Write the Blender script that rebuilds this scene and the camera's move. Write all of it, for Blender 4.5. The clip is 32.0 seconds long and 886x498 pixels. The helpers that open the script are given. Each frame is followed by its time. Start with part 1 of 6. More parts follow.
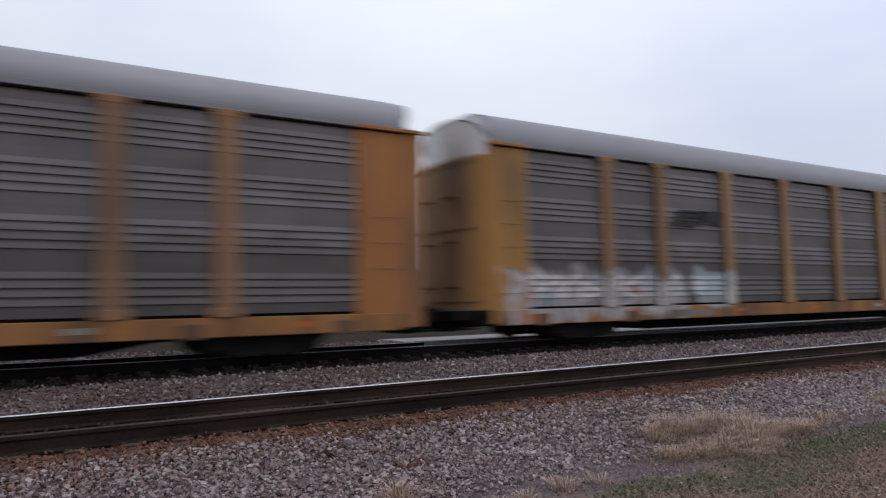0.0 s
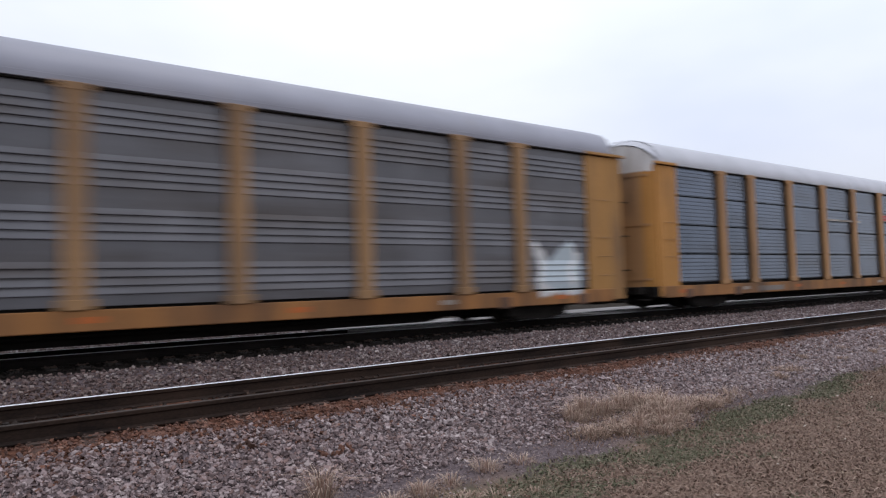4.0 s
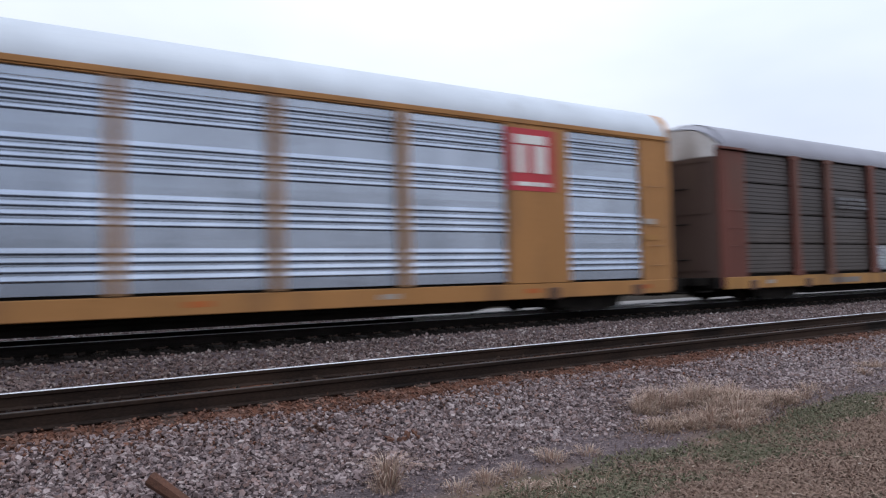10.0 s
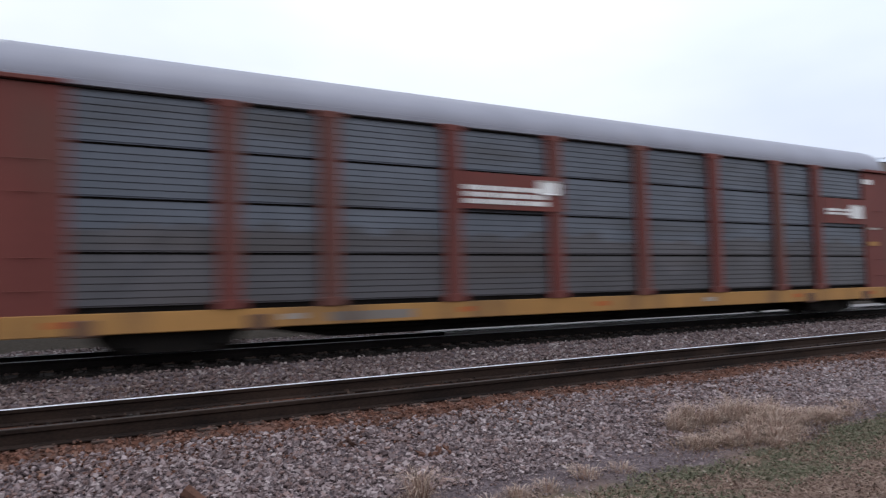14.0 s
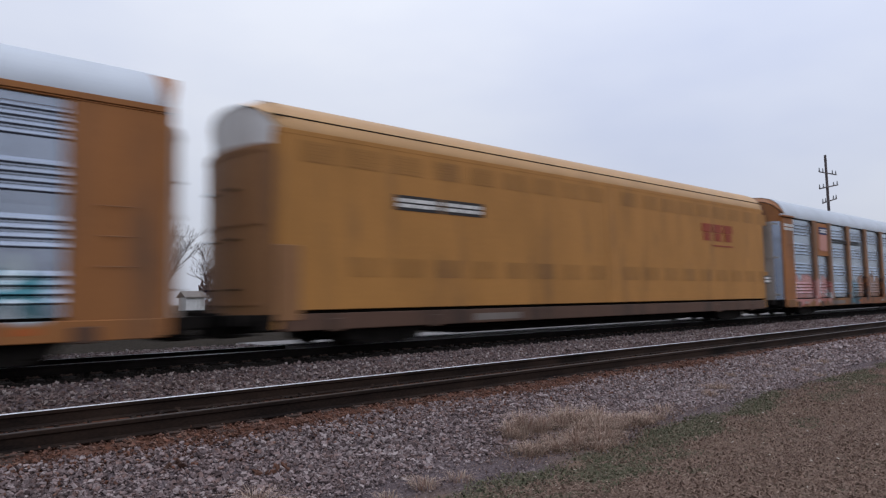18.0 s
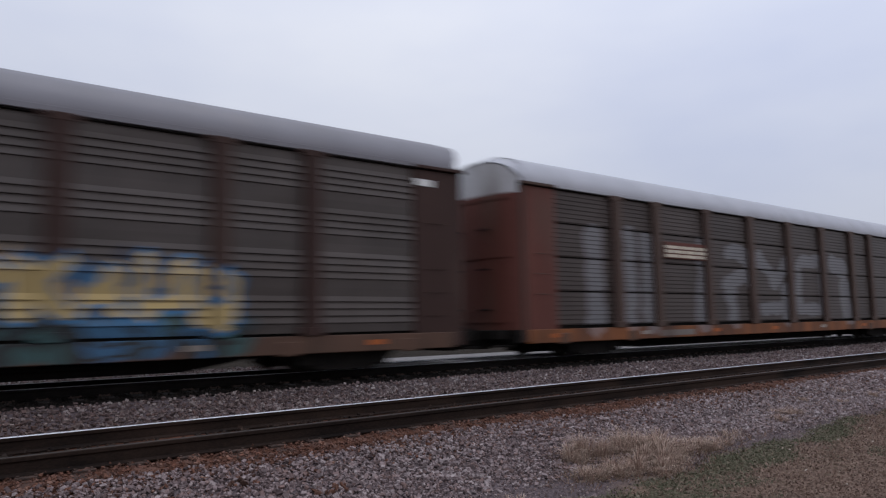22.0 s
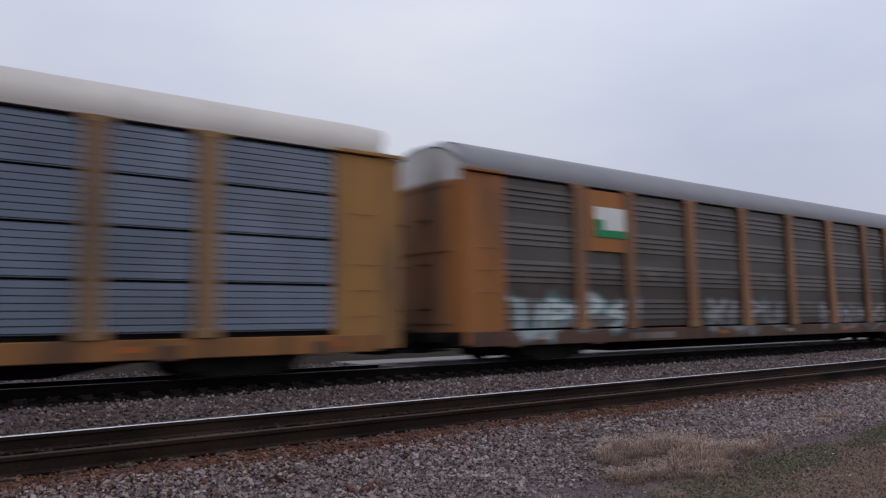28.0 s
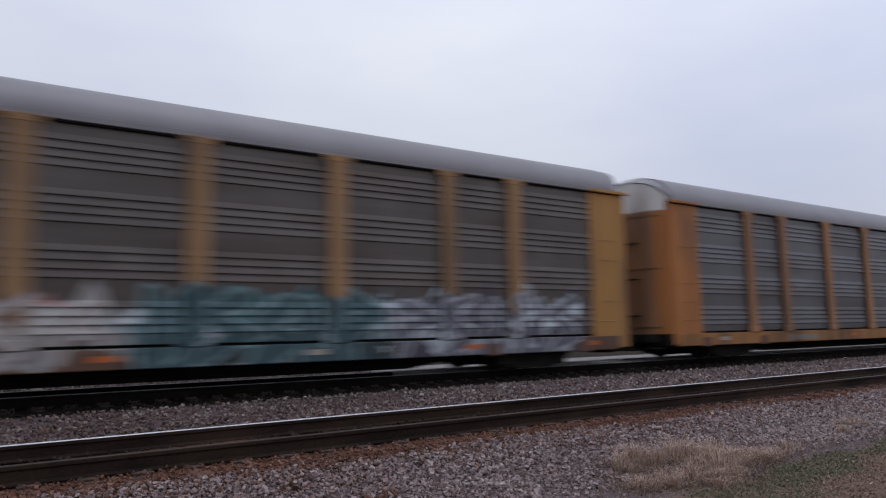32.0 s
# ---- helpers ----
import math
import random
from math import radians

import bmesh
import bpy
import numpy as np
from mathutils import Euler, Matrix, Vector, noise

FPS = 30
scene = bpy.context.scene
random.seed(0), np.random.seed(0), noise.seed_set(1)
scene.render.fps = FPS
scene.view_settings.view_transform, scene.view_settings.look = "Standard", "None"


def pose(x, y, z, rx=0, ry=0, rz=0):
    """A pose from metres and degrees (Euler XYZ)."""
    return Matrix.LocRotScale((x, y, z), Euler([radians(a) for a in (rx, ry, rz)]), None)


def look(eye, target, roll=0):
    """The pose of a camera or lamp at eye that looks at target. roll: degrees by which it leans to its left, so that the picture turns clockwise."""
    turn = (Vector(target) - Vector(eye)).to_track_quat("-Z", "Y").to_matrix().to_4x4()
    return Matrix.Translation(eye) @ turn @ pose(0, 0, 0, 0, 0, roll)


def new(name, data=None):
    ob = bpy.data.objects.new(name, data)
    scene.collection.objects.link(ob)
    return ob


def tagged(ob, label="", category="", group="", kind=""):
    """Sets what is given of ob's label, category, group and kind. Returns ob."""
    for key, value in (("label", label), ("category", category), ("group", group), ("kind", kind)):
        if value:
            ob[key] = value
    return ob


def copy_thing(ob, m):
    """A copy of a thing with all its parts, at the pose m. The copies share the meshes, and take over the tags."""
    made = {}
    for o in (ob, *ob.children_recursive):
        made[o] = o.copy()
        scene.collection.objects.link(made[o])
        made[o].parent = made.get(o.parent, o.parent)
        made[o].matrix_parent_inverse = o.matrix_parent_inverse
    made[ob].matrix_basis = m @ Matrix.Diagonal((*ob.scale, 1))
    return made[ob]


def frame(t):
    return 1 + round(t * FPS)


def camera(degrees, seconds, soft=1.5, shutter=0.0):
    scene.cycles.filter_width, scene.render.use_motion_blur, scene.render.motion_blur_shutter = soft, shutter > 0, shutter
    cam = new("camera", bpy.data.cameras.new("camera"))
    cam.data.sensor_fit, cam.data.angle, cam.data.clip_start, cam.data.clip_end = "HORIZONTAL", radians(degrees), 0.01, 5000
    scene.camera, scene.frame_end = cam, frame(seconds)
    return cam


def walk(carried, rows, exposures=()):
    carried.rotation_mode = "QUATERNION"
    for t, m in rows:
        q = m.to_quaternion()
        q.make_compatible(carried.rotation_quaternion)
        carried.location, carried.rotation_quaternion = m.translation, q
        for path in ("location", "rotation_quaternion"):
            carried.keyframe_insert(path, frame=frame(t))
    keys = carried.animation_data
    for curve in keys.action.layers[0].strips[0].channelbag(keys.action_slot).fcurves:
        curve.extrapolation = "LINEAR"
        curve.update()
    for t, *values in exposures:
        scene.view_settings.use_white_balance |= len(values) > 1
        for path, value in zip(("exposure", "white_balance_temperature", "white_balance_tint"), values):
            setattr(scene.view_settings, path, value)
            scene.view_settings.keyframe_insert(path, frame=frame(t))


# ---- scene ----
cam = camera(65.0, 32.0, soft=1.25, shutter=0.68)
walk(cam, [
    (0.0, pose(0, 0, 1.04, 94.26, 0, -31.29) @ pose(0, 0, 0, 0, 0, -1.00)),
    (0.5, pose(0, 0, 1.04, 93.99, 0, -32.23) @ pose(0, 0, 0, 0, 0, -2.00)),
    (1.0, pose(0, 0, 1.04, 93.86, 0, -31.65) @ pose(0, 0, 0, 0, 0, -3.45)),
    (1.5, pose(0, 0, 1.04, 93.59, 0, -32.92) @ pose(0, 0, 0, 0, 0, -2.85)),
    (2.0, pose(0, 0, 1.04, 93.43, 0, -34.23) @ pose(0, 0, 0, 0, 0, -2.98)),
    (2.5, pose(0, 0, 1.04, 93.58, 0, -35.60) @ pose(0, 0, 0, 0, 0, -2.70)),
    (3.0, pose(0, 0, 1.04, 93.29, 0, -36.19) @ pose(0, 0, 0, 0, 0, -1.74)),
    (3.5, pose(0, 0, 1.04, 93.01, 0, -37.87) @ pose(0, 0, 0, 0, 0, -1.96)),
    (5.5, pose(0, 0, 1.04, 92.67, 0, -34.63) @ pose(0, 0, 0, 0, 0, -0.78)),
    (6.0, pose(0, 0, 1.04, 92.49, 0, -33.81) @ pose(0, 0, 0, 0, 0, -1.02)),
    (6.5, pose(0, 0, 1.04, 92.29, 0, -33.93) @ pose(0, 0, 0, 0, 0, -0.99)),
    (7.0, pose(0, 0, 1.04, 92.20, 0, -33.93) @ pose(0, 0, 0, 0, 0, -0.85)),
    (7.5, pose(0, 0, 1.04, 92.19, 0, -33.22) @ pose(0, 0, 0, 0, 0, -0.94)),
    (8.0, pose(0, 0, 1.04, 92.30, 0, -32.55) @ pose(0, 0, 0, 0, 0, -1.39)),
    (8.5, pose(0, 0, 1.04, 92.19, 0, -32.11) @ pose(0, 0, 0, 0, 0, -1.20)),
    (9.0, pose(0, 0, 1.04, 92.07, 0, -31.84) @ pose(0, 0, 0, 0, 0, -0.92)),
    (9.5, pose(0, 0, 1.04, 92.12, 0, -31.99) @ pose(0, 0, 0, 0, 0, -1.15)),
    (10.0, pose(0, 0, 1.04, 92.23, 0, -32.19) @ pose(0, 0, 0, 0, 0, -1.35)),
    (10.5, pose(0, 0, 1.04, 92.54, 0, -32.24) @ pose(0, 0, 0, 0, 0, -1.43)),
    (11.0, pose(0, 0, 1.04, 92.72, 0, -32.21) @ pose(0, 0, 0, 0, 0, -1.47)),
    (11.5, pose(0, 0, 1.04, 92.85, 0, -32.25) @ pose(0, 0, 0, 0, 0, -1.21)),
    (12.0, pose(0, 0, 1.04, 92.91, 0, -31.35) @ pose(0, 0, 0, 0, 0, -0.98)),
    (12.5, pose(0, 0, 1.04, 93.01, 0, -29.18) @ pose(0, 0, 0, 0, 0, -0.90)),
    (13.0, pose(0, 0, 1.04, 93.06, 0, -29.45) @ pose(0, 0, 0, 0, 0, -1.09)),
    (13.5, pose(0, 0, 1.04, 93.20, 0, -28.31) @ pose(0, 0, 0, 0, 0, -0.99)),
    (14.0, pose(0, 0, 1.04, 93.45, 0, -29.69) @ pose(0, 0, 0, 0, 0, -1.46)),
    (14.5, pose(0, 0, 1.04, 93.69, 0, -31.68) @ pose(0, 0, 0, 0, 0, -1.43)),
    (15.0, pose(0, 0, 1.04, 93.84, 0, -31.87) @ pose(0, 0, 0, 0, 0, -1.38)),
    (15.5, pose(0, 0, 1.04, 93.96, 0, -32.17) @ pose(0, 0, 0, 0, 0, -1.20)),
    (17.5, pose(0, 0, 1.04, 94.04, 0, -41.42) @ pose(0, 0, 0, 0, 0, 0.04)),
    (18.0, pose(0, 0, 1.04, 94.23, 0, -42.43) @ pose(0, 0, 0, 0, 0, -1.00)),
    (18.5, pose(0, 0, 1.04, 94.28, 0, -38.72) @ pose(0, 0, 0, 0, 0, -1.26)),
    (19.0, pose(0, 0, 1.04, 94.81, 0, -37.23) @ pose(0, 0, 0, 0, 0, -0.98)),
    (19.5, pose(0, 0, 1.04, 95.17, 0, -36.71) @ pose(0, 0, 0, 0, 0, -1.01)),
    (20.0, pose(0, 0, 1.04, 95.47, 0, -37.15) @ pose(0, 0, 0, 0, 0, -0.52)),
    (20.5, pose(0, 0, 1.04, 95.72, 0, -37.70) @ pose(0, 0, 0, 0, 0, -0.74)),
    (21.0, pose(0, 0, 1.04, 95.88, 0, -37.95) @ pose(0, 0, 0, 0, 0, -0.84)),
    (21.5, pose(0, 0, 1.04, 95.96, 0, -37.89) @ pose(0, 0, 0, 0, 0, -0.90)),
    (22.0, pose(0, 0, 1.04, 96.00, 0, -37.77) @ pose(0, 0, 0, 0, 0, -0.96)),
    (22.5, pose(0, 0, 1.04, 96.07, 0, -37.35) @ pose(0, 0, 0, 0, 0, -1.15)),
    (23.0, pose(0, 0, 1.04, 96.12, 0, -37.07) @ pose(0, 0, 0, 0, 0, -0.82)),
    (23.5, pose(0, 0, 1.04, 96.16, 0, -36.92) @ pose(0, 0, 0, 0, 0, -0.87)),
    (24.0, pose(0, 0, 1.04, 96.23, 0, -36.87) @ pose(0, 0, 0, 0, 0, -0.81)),
    (24.5, pose(0, 0, 1.04, 96.30, 0, -36.88) @ pose(0, 0, 0, 0, 0, -1.16)),
    (25.0, pose(0, 0, 1.04, 96.34, 0, -36.75) @ pose(0, 0, 0, 0, 0, -1.06)),
    (25.5, pose(0, 0, 1.04, 96.39, 0, -36.62) @ pose(0, 0, 0, 0, 0, -0.93)),
    (26.0, pose(0, 0, 1.04, 96.36, 0, -36.51) @ pose(0, 0, 0, 0, 0, -1.31)),
    (26.5, pose(0, 0, 1.04, 95.97, 0, -36.12) @ pose(0, 0, 0, 0, 0, -0.97)),
    (28.5, pose(0, 0, 1.04, 96.07, 0, -34.76) @ pose(0, 0, 0, 0, 0, -0.83)),
    (29.0, pose(0, 0, 1.04, 96.19, 0, -34.64) @ pose(0, 0, 0, 0, 0, -0.95)),
    (29.5, pose(0, 0, 1.04, 96.18, 0, -34.48) @ pose(0, 0, 0, 0, 0, -1.13)),
    (30.0, pose(0, 0, 1.04, 96.28, 0, -34.39) @ pose(0, 0, 0, 0, 0, -1.14)),
    (30.5, pose(0, 0, 1.04, 96.27, 0, -34.35) @ pose(0, 0, 0, 0, 0, -0.90)),
    (31.0, pose(0, 0, 1.04, 96.36, 0, -34.26) @ pose(0, 0, 0, 0, 0, -0.84)),
    (31.5, pose(0, 0, 1.04, 96.43, 0, -34.06) @ pose(0, 0, 0, 0, 0, -0.89)),
    (32.0, pose(0, 0, 1.04, 96.60, 0, -33.87) @ pose(0, 0, 0, 0, 0, -0.94)),
], exposures=[
    (0.0, 0.0, 6450, 11), (1.5, 0.15, 6450, 11), (3.5, 0.25, 6500, 11), (6.0, 0.33, 6600, 11), (6.9, 0.3, 6300, 11), (7.4, 0.3, 6300, 11), (8.0, 0.3, 6200, 11), (9.0, 0.42, 6450, 11), (10.0, 0.3, 6300, 10), (11.2, 0.3, 6300, 10), (12.2, 0.47, 6450, 10), (12.9, 0.28, 6300, 10), (14.0, 0.3, 6350, 10),
    (15.0, 0.36, 6500, 11), (17.5, -0.05, 6350, 12), (19.0, -0.2, 6350, 12), (21.0, -0.25, 6350, 13), (23.0, -0.25, 6350, 13), (24.0, -0.25, 6400, 13), (24.9, -0.42, 6300, 13), (26.5, -0.44, 6300, 13),
    (29.0, -0.25, 6400, 13), (32.0, -0.2, 6400, 13),
])

# ---- sky and light: an even overcast day ----
world = bpy.data.worlds.new("overcast_sky")
scene.world = world
world.use_nodes = True
wn, wl = world.node_tree.nodes, world.node_tree.links
wn.clear()
w_out = wn.new("ShaderNodeOutputWorld")
w_bg = wn.new("ShaderNodeBackground")
w_sky = wn.new("ShaderNodeTexSky")
w_sky.sky_type, w_sky.sun_disc = "NISHITA", False
w_sky.sun_elevation, w_sky.sun_rotation = radians(38), radians(150)
w_sky.air_density, w_sky.dust_density = 1.0, 3.0
w_mul = wn.new("ShaderNodeMix")
w_mul.data_type, w_mul.blend_type = "RGBA", "MULTIPLY"
w_mul.inputs[0].default_value = 1.0
w_mul.inputs[7].default_value = (0.1, 0.1, 0.1, 1)
w_co = wn.new("ShaderNodeTexCoord")
w_map = wn.new("ShaderNodeMapping")
w_map.inputs["Scale"].default_value = (1.0, 1.0, 2.6)
w_noise = wn.new("ShaderNodeTexNoise")
w_noise.inputs["Scale"].default_value, w_noise.inputs["Detail"].default_value = 1.6, 4.0
w_ramp = wn.new("ShaderNodeValToRGB")
w_ramp.color_ramp.elements[0].position, w_ramp.color_ramp.elements[0].color = 0.3, (0.645, 0.70, 0.85, 1)
w_ramp.color_ramp.elements[1].position, w_ramp.color_ramp.elements[1].color = 0.68, (0.825, 0.86, 0.93, 1)
w_mix = wn.new("ShaderNodeMix")
w_mix.data_type = "RGBA"
w_mix.inputs[0].default_value = 0.88
wl.new(w_co.outputs["Generated"], w_map.inputs["Vector"])
wl.new(w_map.outputs["Vector"], w_noise.inputs["Vector"])
wl.new(w_noise.outputs["Fac"], w_ramp.inputs["Fac"])
wl.new(w_sky.outputs["Color"], w_mul.inputs[6])
wl.new(w_mul.outputs[2], w_mix.inputs[6])
wl.new(w_ramp.outputs["Color"], w_mix.inputs[7])
# an overcast sky is brighter overhead than at the horizon
w_sep = wn.new("ShaderNodeSeparateXYZ")
w_up = wn.new("ShaderNodeMapRange")
w_up.inputs["From Min"].default_value, w_up.inputs["From Max"].default_value = 0.0, 1.0
w_up.inputs["To Min"].default_value, w_up.inputs["To Max"].default_value = 0.70, 1.60
w_scale = wn.new("ShaderNodeVectorMath")
w_scale.operation = "SCALE"
wl.new(w_co.outputs["Generated"], w_sep.inputs[0])
wl.new(w_sep.outputs["Z"], w_up.inputs["Value"])
wl.new(w_mix.outputs[2], w_scale.inputs[0])
w_along = wn.new("ShaderNodeMapRange")
w_along.inputs["From Min"].default_value, w_along.inputs["From Max"].default_value = -0.2, 0.9
w_along.inputs["To Min"].default_value, w_along.inputs["To Max"].default_value = 0.94, 1.10
w_both = wn.new("ShaderNodeMath")
w_both.operation = "MULTIPLY"
wl.new(w_sep.outputs["X"], w_along.inputs["Value"])
wl.new(w_up.outputs[0], w_both.inputs[0])
wl.new(w_along.outputs[0], w_both.inputs[1])
wl.new(w_both.outputs[0], w_scale.inputs["Scale"])
wl.new(w_scale.outputs[0], w_bg.inputs["Color"])
wl.new(w_bg.outputs["Background"], w_out.inputs["Surface"])
w_bg.inputs["Strength"].default_value = 1.1

sun = new("sun", bpy.data.lights.new("sun", "SUN"))
sun.data.energy, sun.data.angle, sun.data.color = 0.3, radians(25), (1.0, 0.96, 0.9)
sun.matrix_world = look((8, 6, 40), (0, 0, 0))

# ---- plan ----
NEAR_Z = -0.164          # rail top of the empty track, below the train's rail top (z = 0)
NEAR_A, NEAR_B = 7.865, 9.30
FAR_A, FAR_B = 14.153, 15.588
TRAIN_Y = 14.87
HALF = 1.57
GROUND_Z = -0.66


# ---- materials ----
def mat(name, low, high, rough=0.7, metal=0.0, scale=1.5, fine=30.0, bump=0.15, stretch=(1, 1, 1), spread=(0.35, 0.68), dirt=None,
        dirt_scale=0.7, dirt_amount=0.5, by_object=0.0, spec=0.4, dirt_stretch=(1.6, 1, 0.35)):
    """A surface with broad stains and fine grain between two colours, and where given a third colour of dirt."""
    m = bpy.data.materials.new(name)
    m.use_nodes = True
    n, l = m.node_tree.nodes, m.node_tree.links
    b = n["Principled BSDF"]
    co = n.new("ShaderNodeTexCoord")
    mp = n.new("ShaderNodeMapping")
    mp.inputs["Scale"].default_value = stretch
    l.new(co.outputs["Object"], mp.inputs["Vector"])
    big = n.new("ShaderNodeTexNoise")
    big.inputs["Scale"].default_value, big.inputs["Detail"].default_value = scale, 5.0
    small = n.new("ShaderNodeTexNoise")
    small.inputs["Scale"].default_value, small.inputs["Detail"].default_value = fine, 3.0
    l.new(mp.outputs["Vector"], big.inputs["Vector"])
    l.new(mp.outputs["Vector"], small.inputs["Vector"])
    add = n.new("ShaderNodeMath")
    add.operation = "MULTIPLY_ADD"
    add.inputs[1].default_value = 0.35
    l.new(small.outputs["Fac"], add.inputs[0])
    sub = n.new("ShaderNodeMath")
    sub.operation = "MULTIPLY"
    sub.inputs[1].default_value = 0.65
    l.new(big.outputs["Fac"], sub.inputs[0])
    l.new(sub.outputs[0], add.inputs[2])
    last = add
    if by_object:
        info = n.new("ShaderNodeObjectInfo")
        off = n.new("ShaderNodeMath")
        off.operation = "MULTIPLY_ADD"
        off.inputs[1].default_value, off.inputs[2].default_value = by_object, -by_object / 2
        l.new(info.outputs["Random"], off.inputs[0])
        tot = n.new("ShaderNodeMath")
        tot.operation = "ADD"
        l.new(add.outputs[0], tot.inputs[0])
        l.new(off.outputs[0], tot.inputs[1])
        last = tot
    ramp = n.new("ShaderNodeValToRGB")
    e = ramp.color_ramp.elements
    e[0].position, e[0].color = spread[0], (*low, 1)
    e[1].position, e[1].color = spread[1], (*high, 1)
    l.new(last.outputs[0], ramp.inputs["Fac"])
    out = ramp.outputs["Color"]
    if dirt:
        dn = n.new("ShaderNodeTexNoise")
        dn.inputs["Scale"].default_value, dn.inputs["Detail"].default_value = dirt_scale, 6.0
        dmap = n.new("ShaderNodeMapping")
        dmap.inputs["Scale"].default_value = dirt_stretch
        l.new(co.outputs["Object"], dmap.inputs["Vector"])
        l.new(dmap.outputs["Vector"], dn.inputs["Vector"])
        dr = n.new("ShaderNodeValToRGB")
        dr.color_ramp.elements[0].position = 0.62 - 0.3 * dirt_amount
        dr.color_ramp.elements[1].position = 0.95 - 0.3 * dirt_amount
        l.new(dn.outputs["Fac"], dr.inputs["Fac"])
        mx = n.new("ShaderNodeMix")
        mx.data_type = "RGBA"
        l.new(dr.outputs["Color"], mx.inputs[0])
        l.new(out, mx.inputs[6])
        mx.inputs[7].default_value = (*dirt, 1)
        out = mx.outputs[2]
    l.new(out, b.inputs["Base Color"])
    b.inputs["Metallic"].default_value = metal
    b.inputs["Roughness"].default_value = rough
    b.inputs["Specular IOR Level"].default_value = spec
    if bump:
        bp = n.new("ShaderNodeBump")
        bp.inputs["Strength"].default_value, bp.inputs["Distance"].default_value = bump, 0.01
        l.new(small.outputs["Fac"], bp.inputs["Height"])
        l.new(bp.outputs["Normal"], b.inputs["Normal"])
    return m


def paint(name, colour, dirt=(0.09, 0.06, 0.045), amount=0.35, rough=0.62):
    """Weathered enamel on steel."""
    return mat(name, [c * 0.78 for c in colour], [min(1, c * 1.12) for c in colour], rough, 0.0, 0.9, 22, 0.06, (1, 1, 0.45), (0.3, 0.7),
               dirt, 0.8, amount, spec=0.25)


def zinc(name, colour, dirt, amount, rough=0.27, metal=0.85):
    """Galvanised or dirty sheet of the side screens."""
    return mat(name, [c * 0.75 for c in colour], [min(1, c * 1.15) for c in colour], rough, metal, 1.1, 26, 0.05, (1, 1, 0.6), (0.3, 0.7),
               dirt, 0.7, amount, 0.12, dirt_stretch=(0.3, 1, 1.8))


M = {}
for key, colour, amount in (
        ("yellow", (0.37, 0.19, 0.058), 0.45), ("tan", (0.36, 0.175, 0.06), 0.3), ("orange", (0.37, 0.145, 0.045), 0.45),
        ("amber", (0.34, 0.14, 0.045), 0.45), ("vermilion", (0.50, 0.070, 0.007), 0.2), ("oxide", (0.13, 0.042, 0.03), 0.35),
        ("dark_brown", (0.075, 0.045, 0.035), 0.4), ("dark_rust", (0.046, 0.022, 0.017), 0.05), ("maroon", (0.15, 0.04, 0.032), 0.3), ("ochre", (0.44, 0.208, 0.054), 0.15),
        ("rust", (0.30, 0.11, 0.035), 0.4), ("white", (0.72, 0.72, 0.70), 0.15), ("cream", (0.66, 0.60, 0.48), 0.1),
        ("red", (0.46, 0.05, 0.065), 0.1), ("black", (0.03, 0.03, 0.032), 0.2), ("green", (0.02, 0.25, 0.10), 0.1),
        ("shield_orange", (0.55, 0.27, 0.22), 0.1), ("red_faded", (0.30, 0.055, 0.025), 0.3), ("label_orange", (0.42, 0.15, 0.03), 0.3), ("navy", (0.03, 0.04, 0.12), 0.1)):
    M[key] = paint("paint_" + key, colour, amount=amount)
    if colour[0] > 2.2 * colour[2] and key not in ("red", "red_faded", "shield_orange", "label_orange"):
        M[key + "_post"] = paint("paint_" + key + "_post", [0.55 * c + 0.4 * d for c, d in zip(colour, (0.27, 0.19, 0.135) if colour[0] > 0.25 else colour)], amount=min(0.6, amount + 0.15))
for key, colour, dirt, amount in (
        ("silver", (0.32, 0.365, 0.445), (0.175, 0.195, 0.23), 0.3), ("silver_blue", (0.32, 0.38, 0.455), (0.165, 0.187, 0.215), 0.35), ("silver_grime", (0.215, 0.223, 0.25), (0.096, 0.089, 0.093), 0.5), ("silver_mauve", (0.355, 0.365, 0.395), (0.17, 0.16, 0.165), 0.38), ("dull_umber", (0.1, 0.088, 0.083), (0.056, 0.045, 0.038), 0.45), ("umber", (0.078, 0.066, 0.061), (0.042, 0.033, 0.028), 0.45), ("dark_umber", (0.052, 0.043, 0.042), (0.027, 0.02, 0.017), 0.45), ("steel_grey", (0.09, 0.1, 0.12), (0.046, 0.042, 0.041), 0.45), ("slate_blue", (0.175, 0.21, 0.262), (0.106, 0.122, 0.142), 0.4),
        ("blue_grey", (0.1, 0.118, 0.152), (0.065, 0.069, 0.08), 0.4), ("grey", (0.12, 0.12, 0.132), (0.062, 0.05, 0.043), 0.5),
        ("smoke_grey", (0.1, 0.093, 0.096), (0.055, 0.044, 0.039), 0.45), ("brown_grey", (0.122, 0.113, 0.115), (0.066, 0.053, 0.046), 0.4), ("dark_grey", (0.098, 0.086, 0.083), (0.05, 0.038, 0.032), 0.5),
        ("soot", (0.06, 0.045, 0.039), (0.032, 0.021, 0.017), 0.45), ("graffiti_blue", (0.12, 0.17, 0.25), (0.07, 0.1, 0.15), 0.25)):
    soiled = max(colour) < 0.15
    M[key] = zinc("sheet_" + key, colour, dirt, amount, 0.5 if soiled else 0.27, 0.45 if soiled else 0.85)
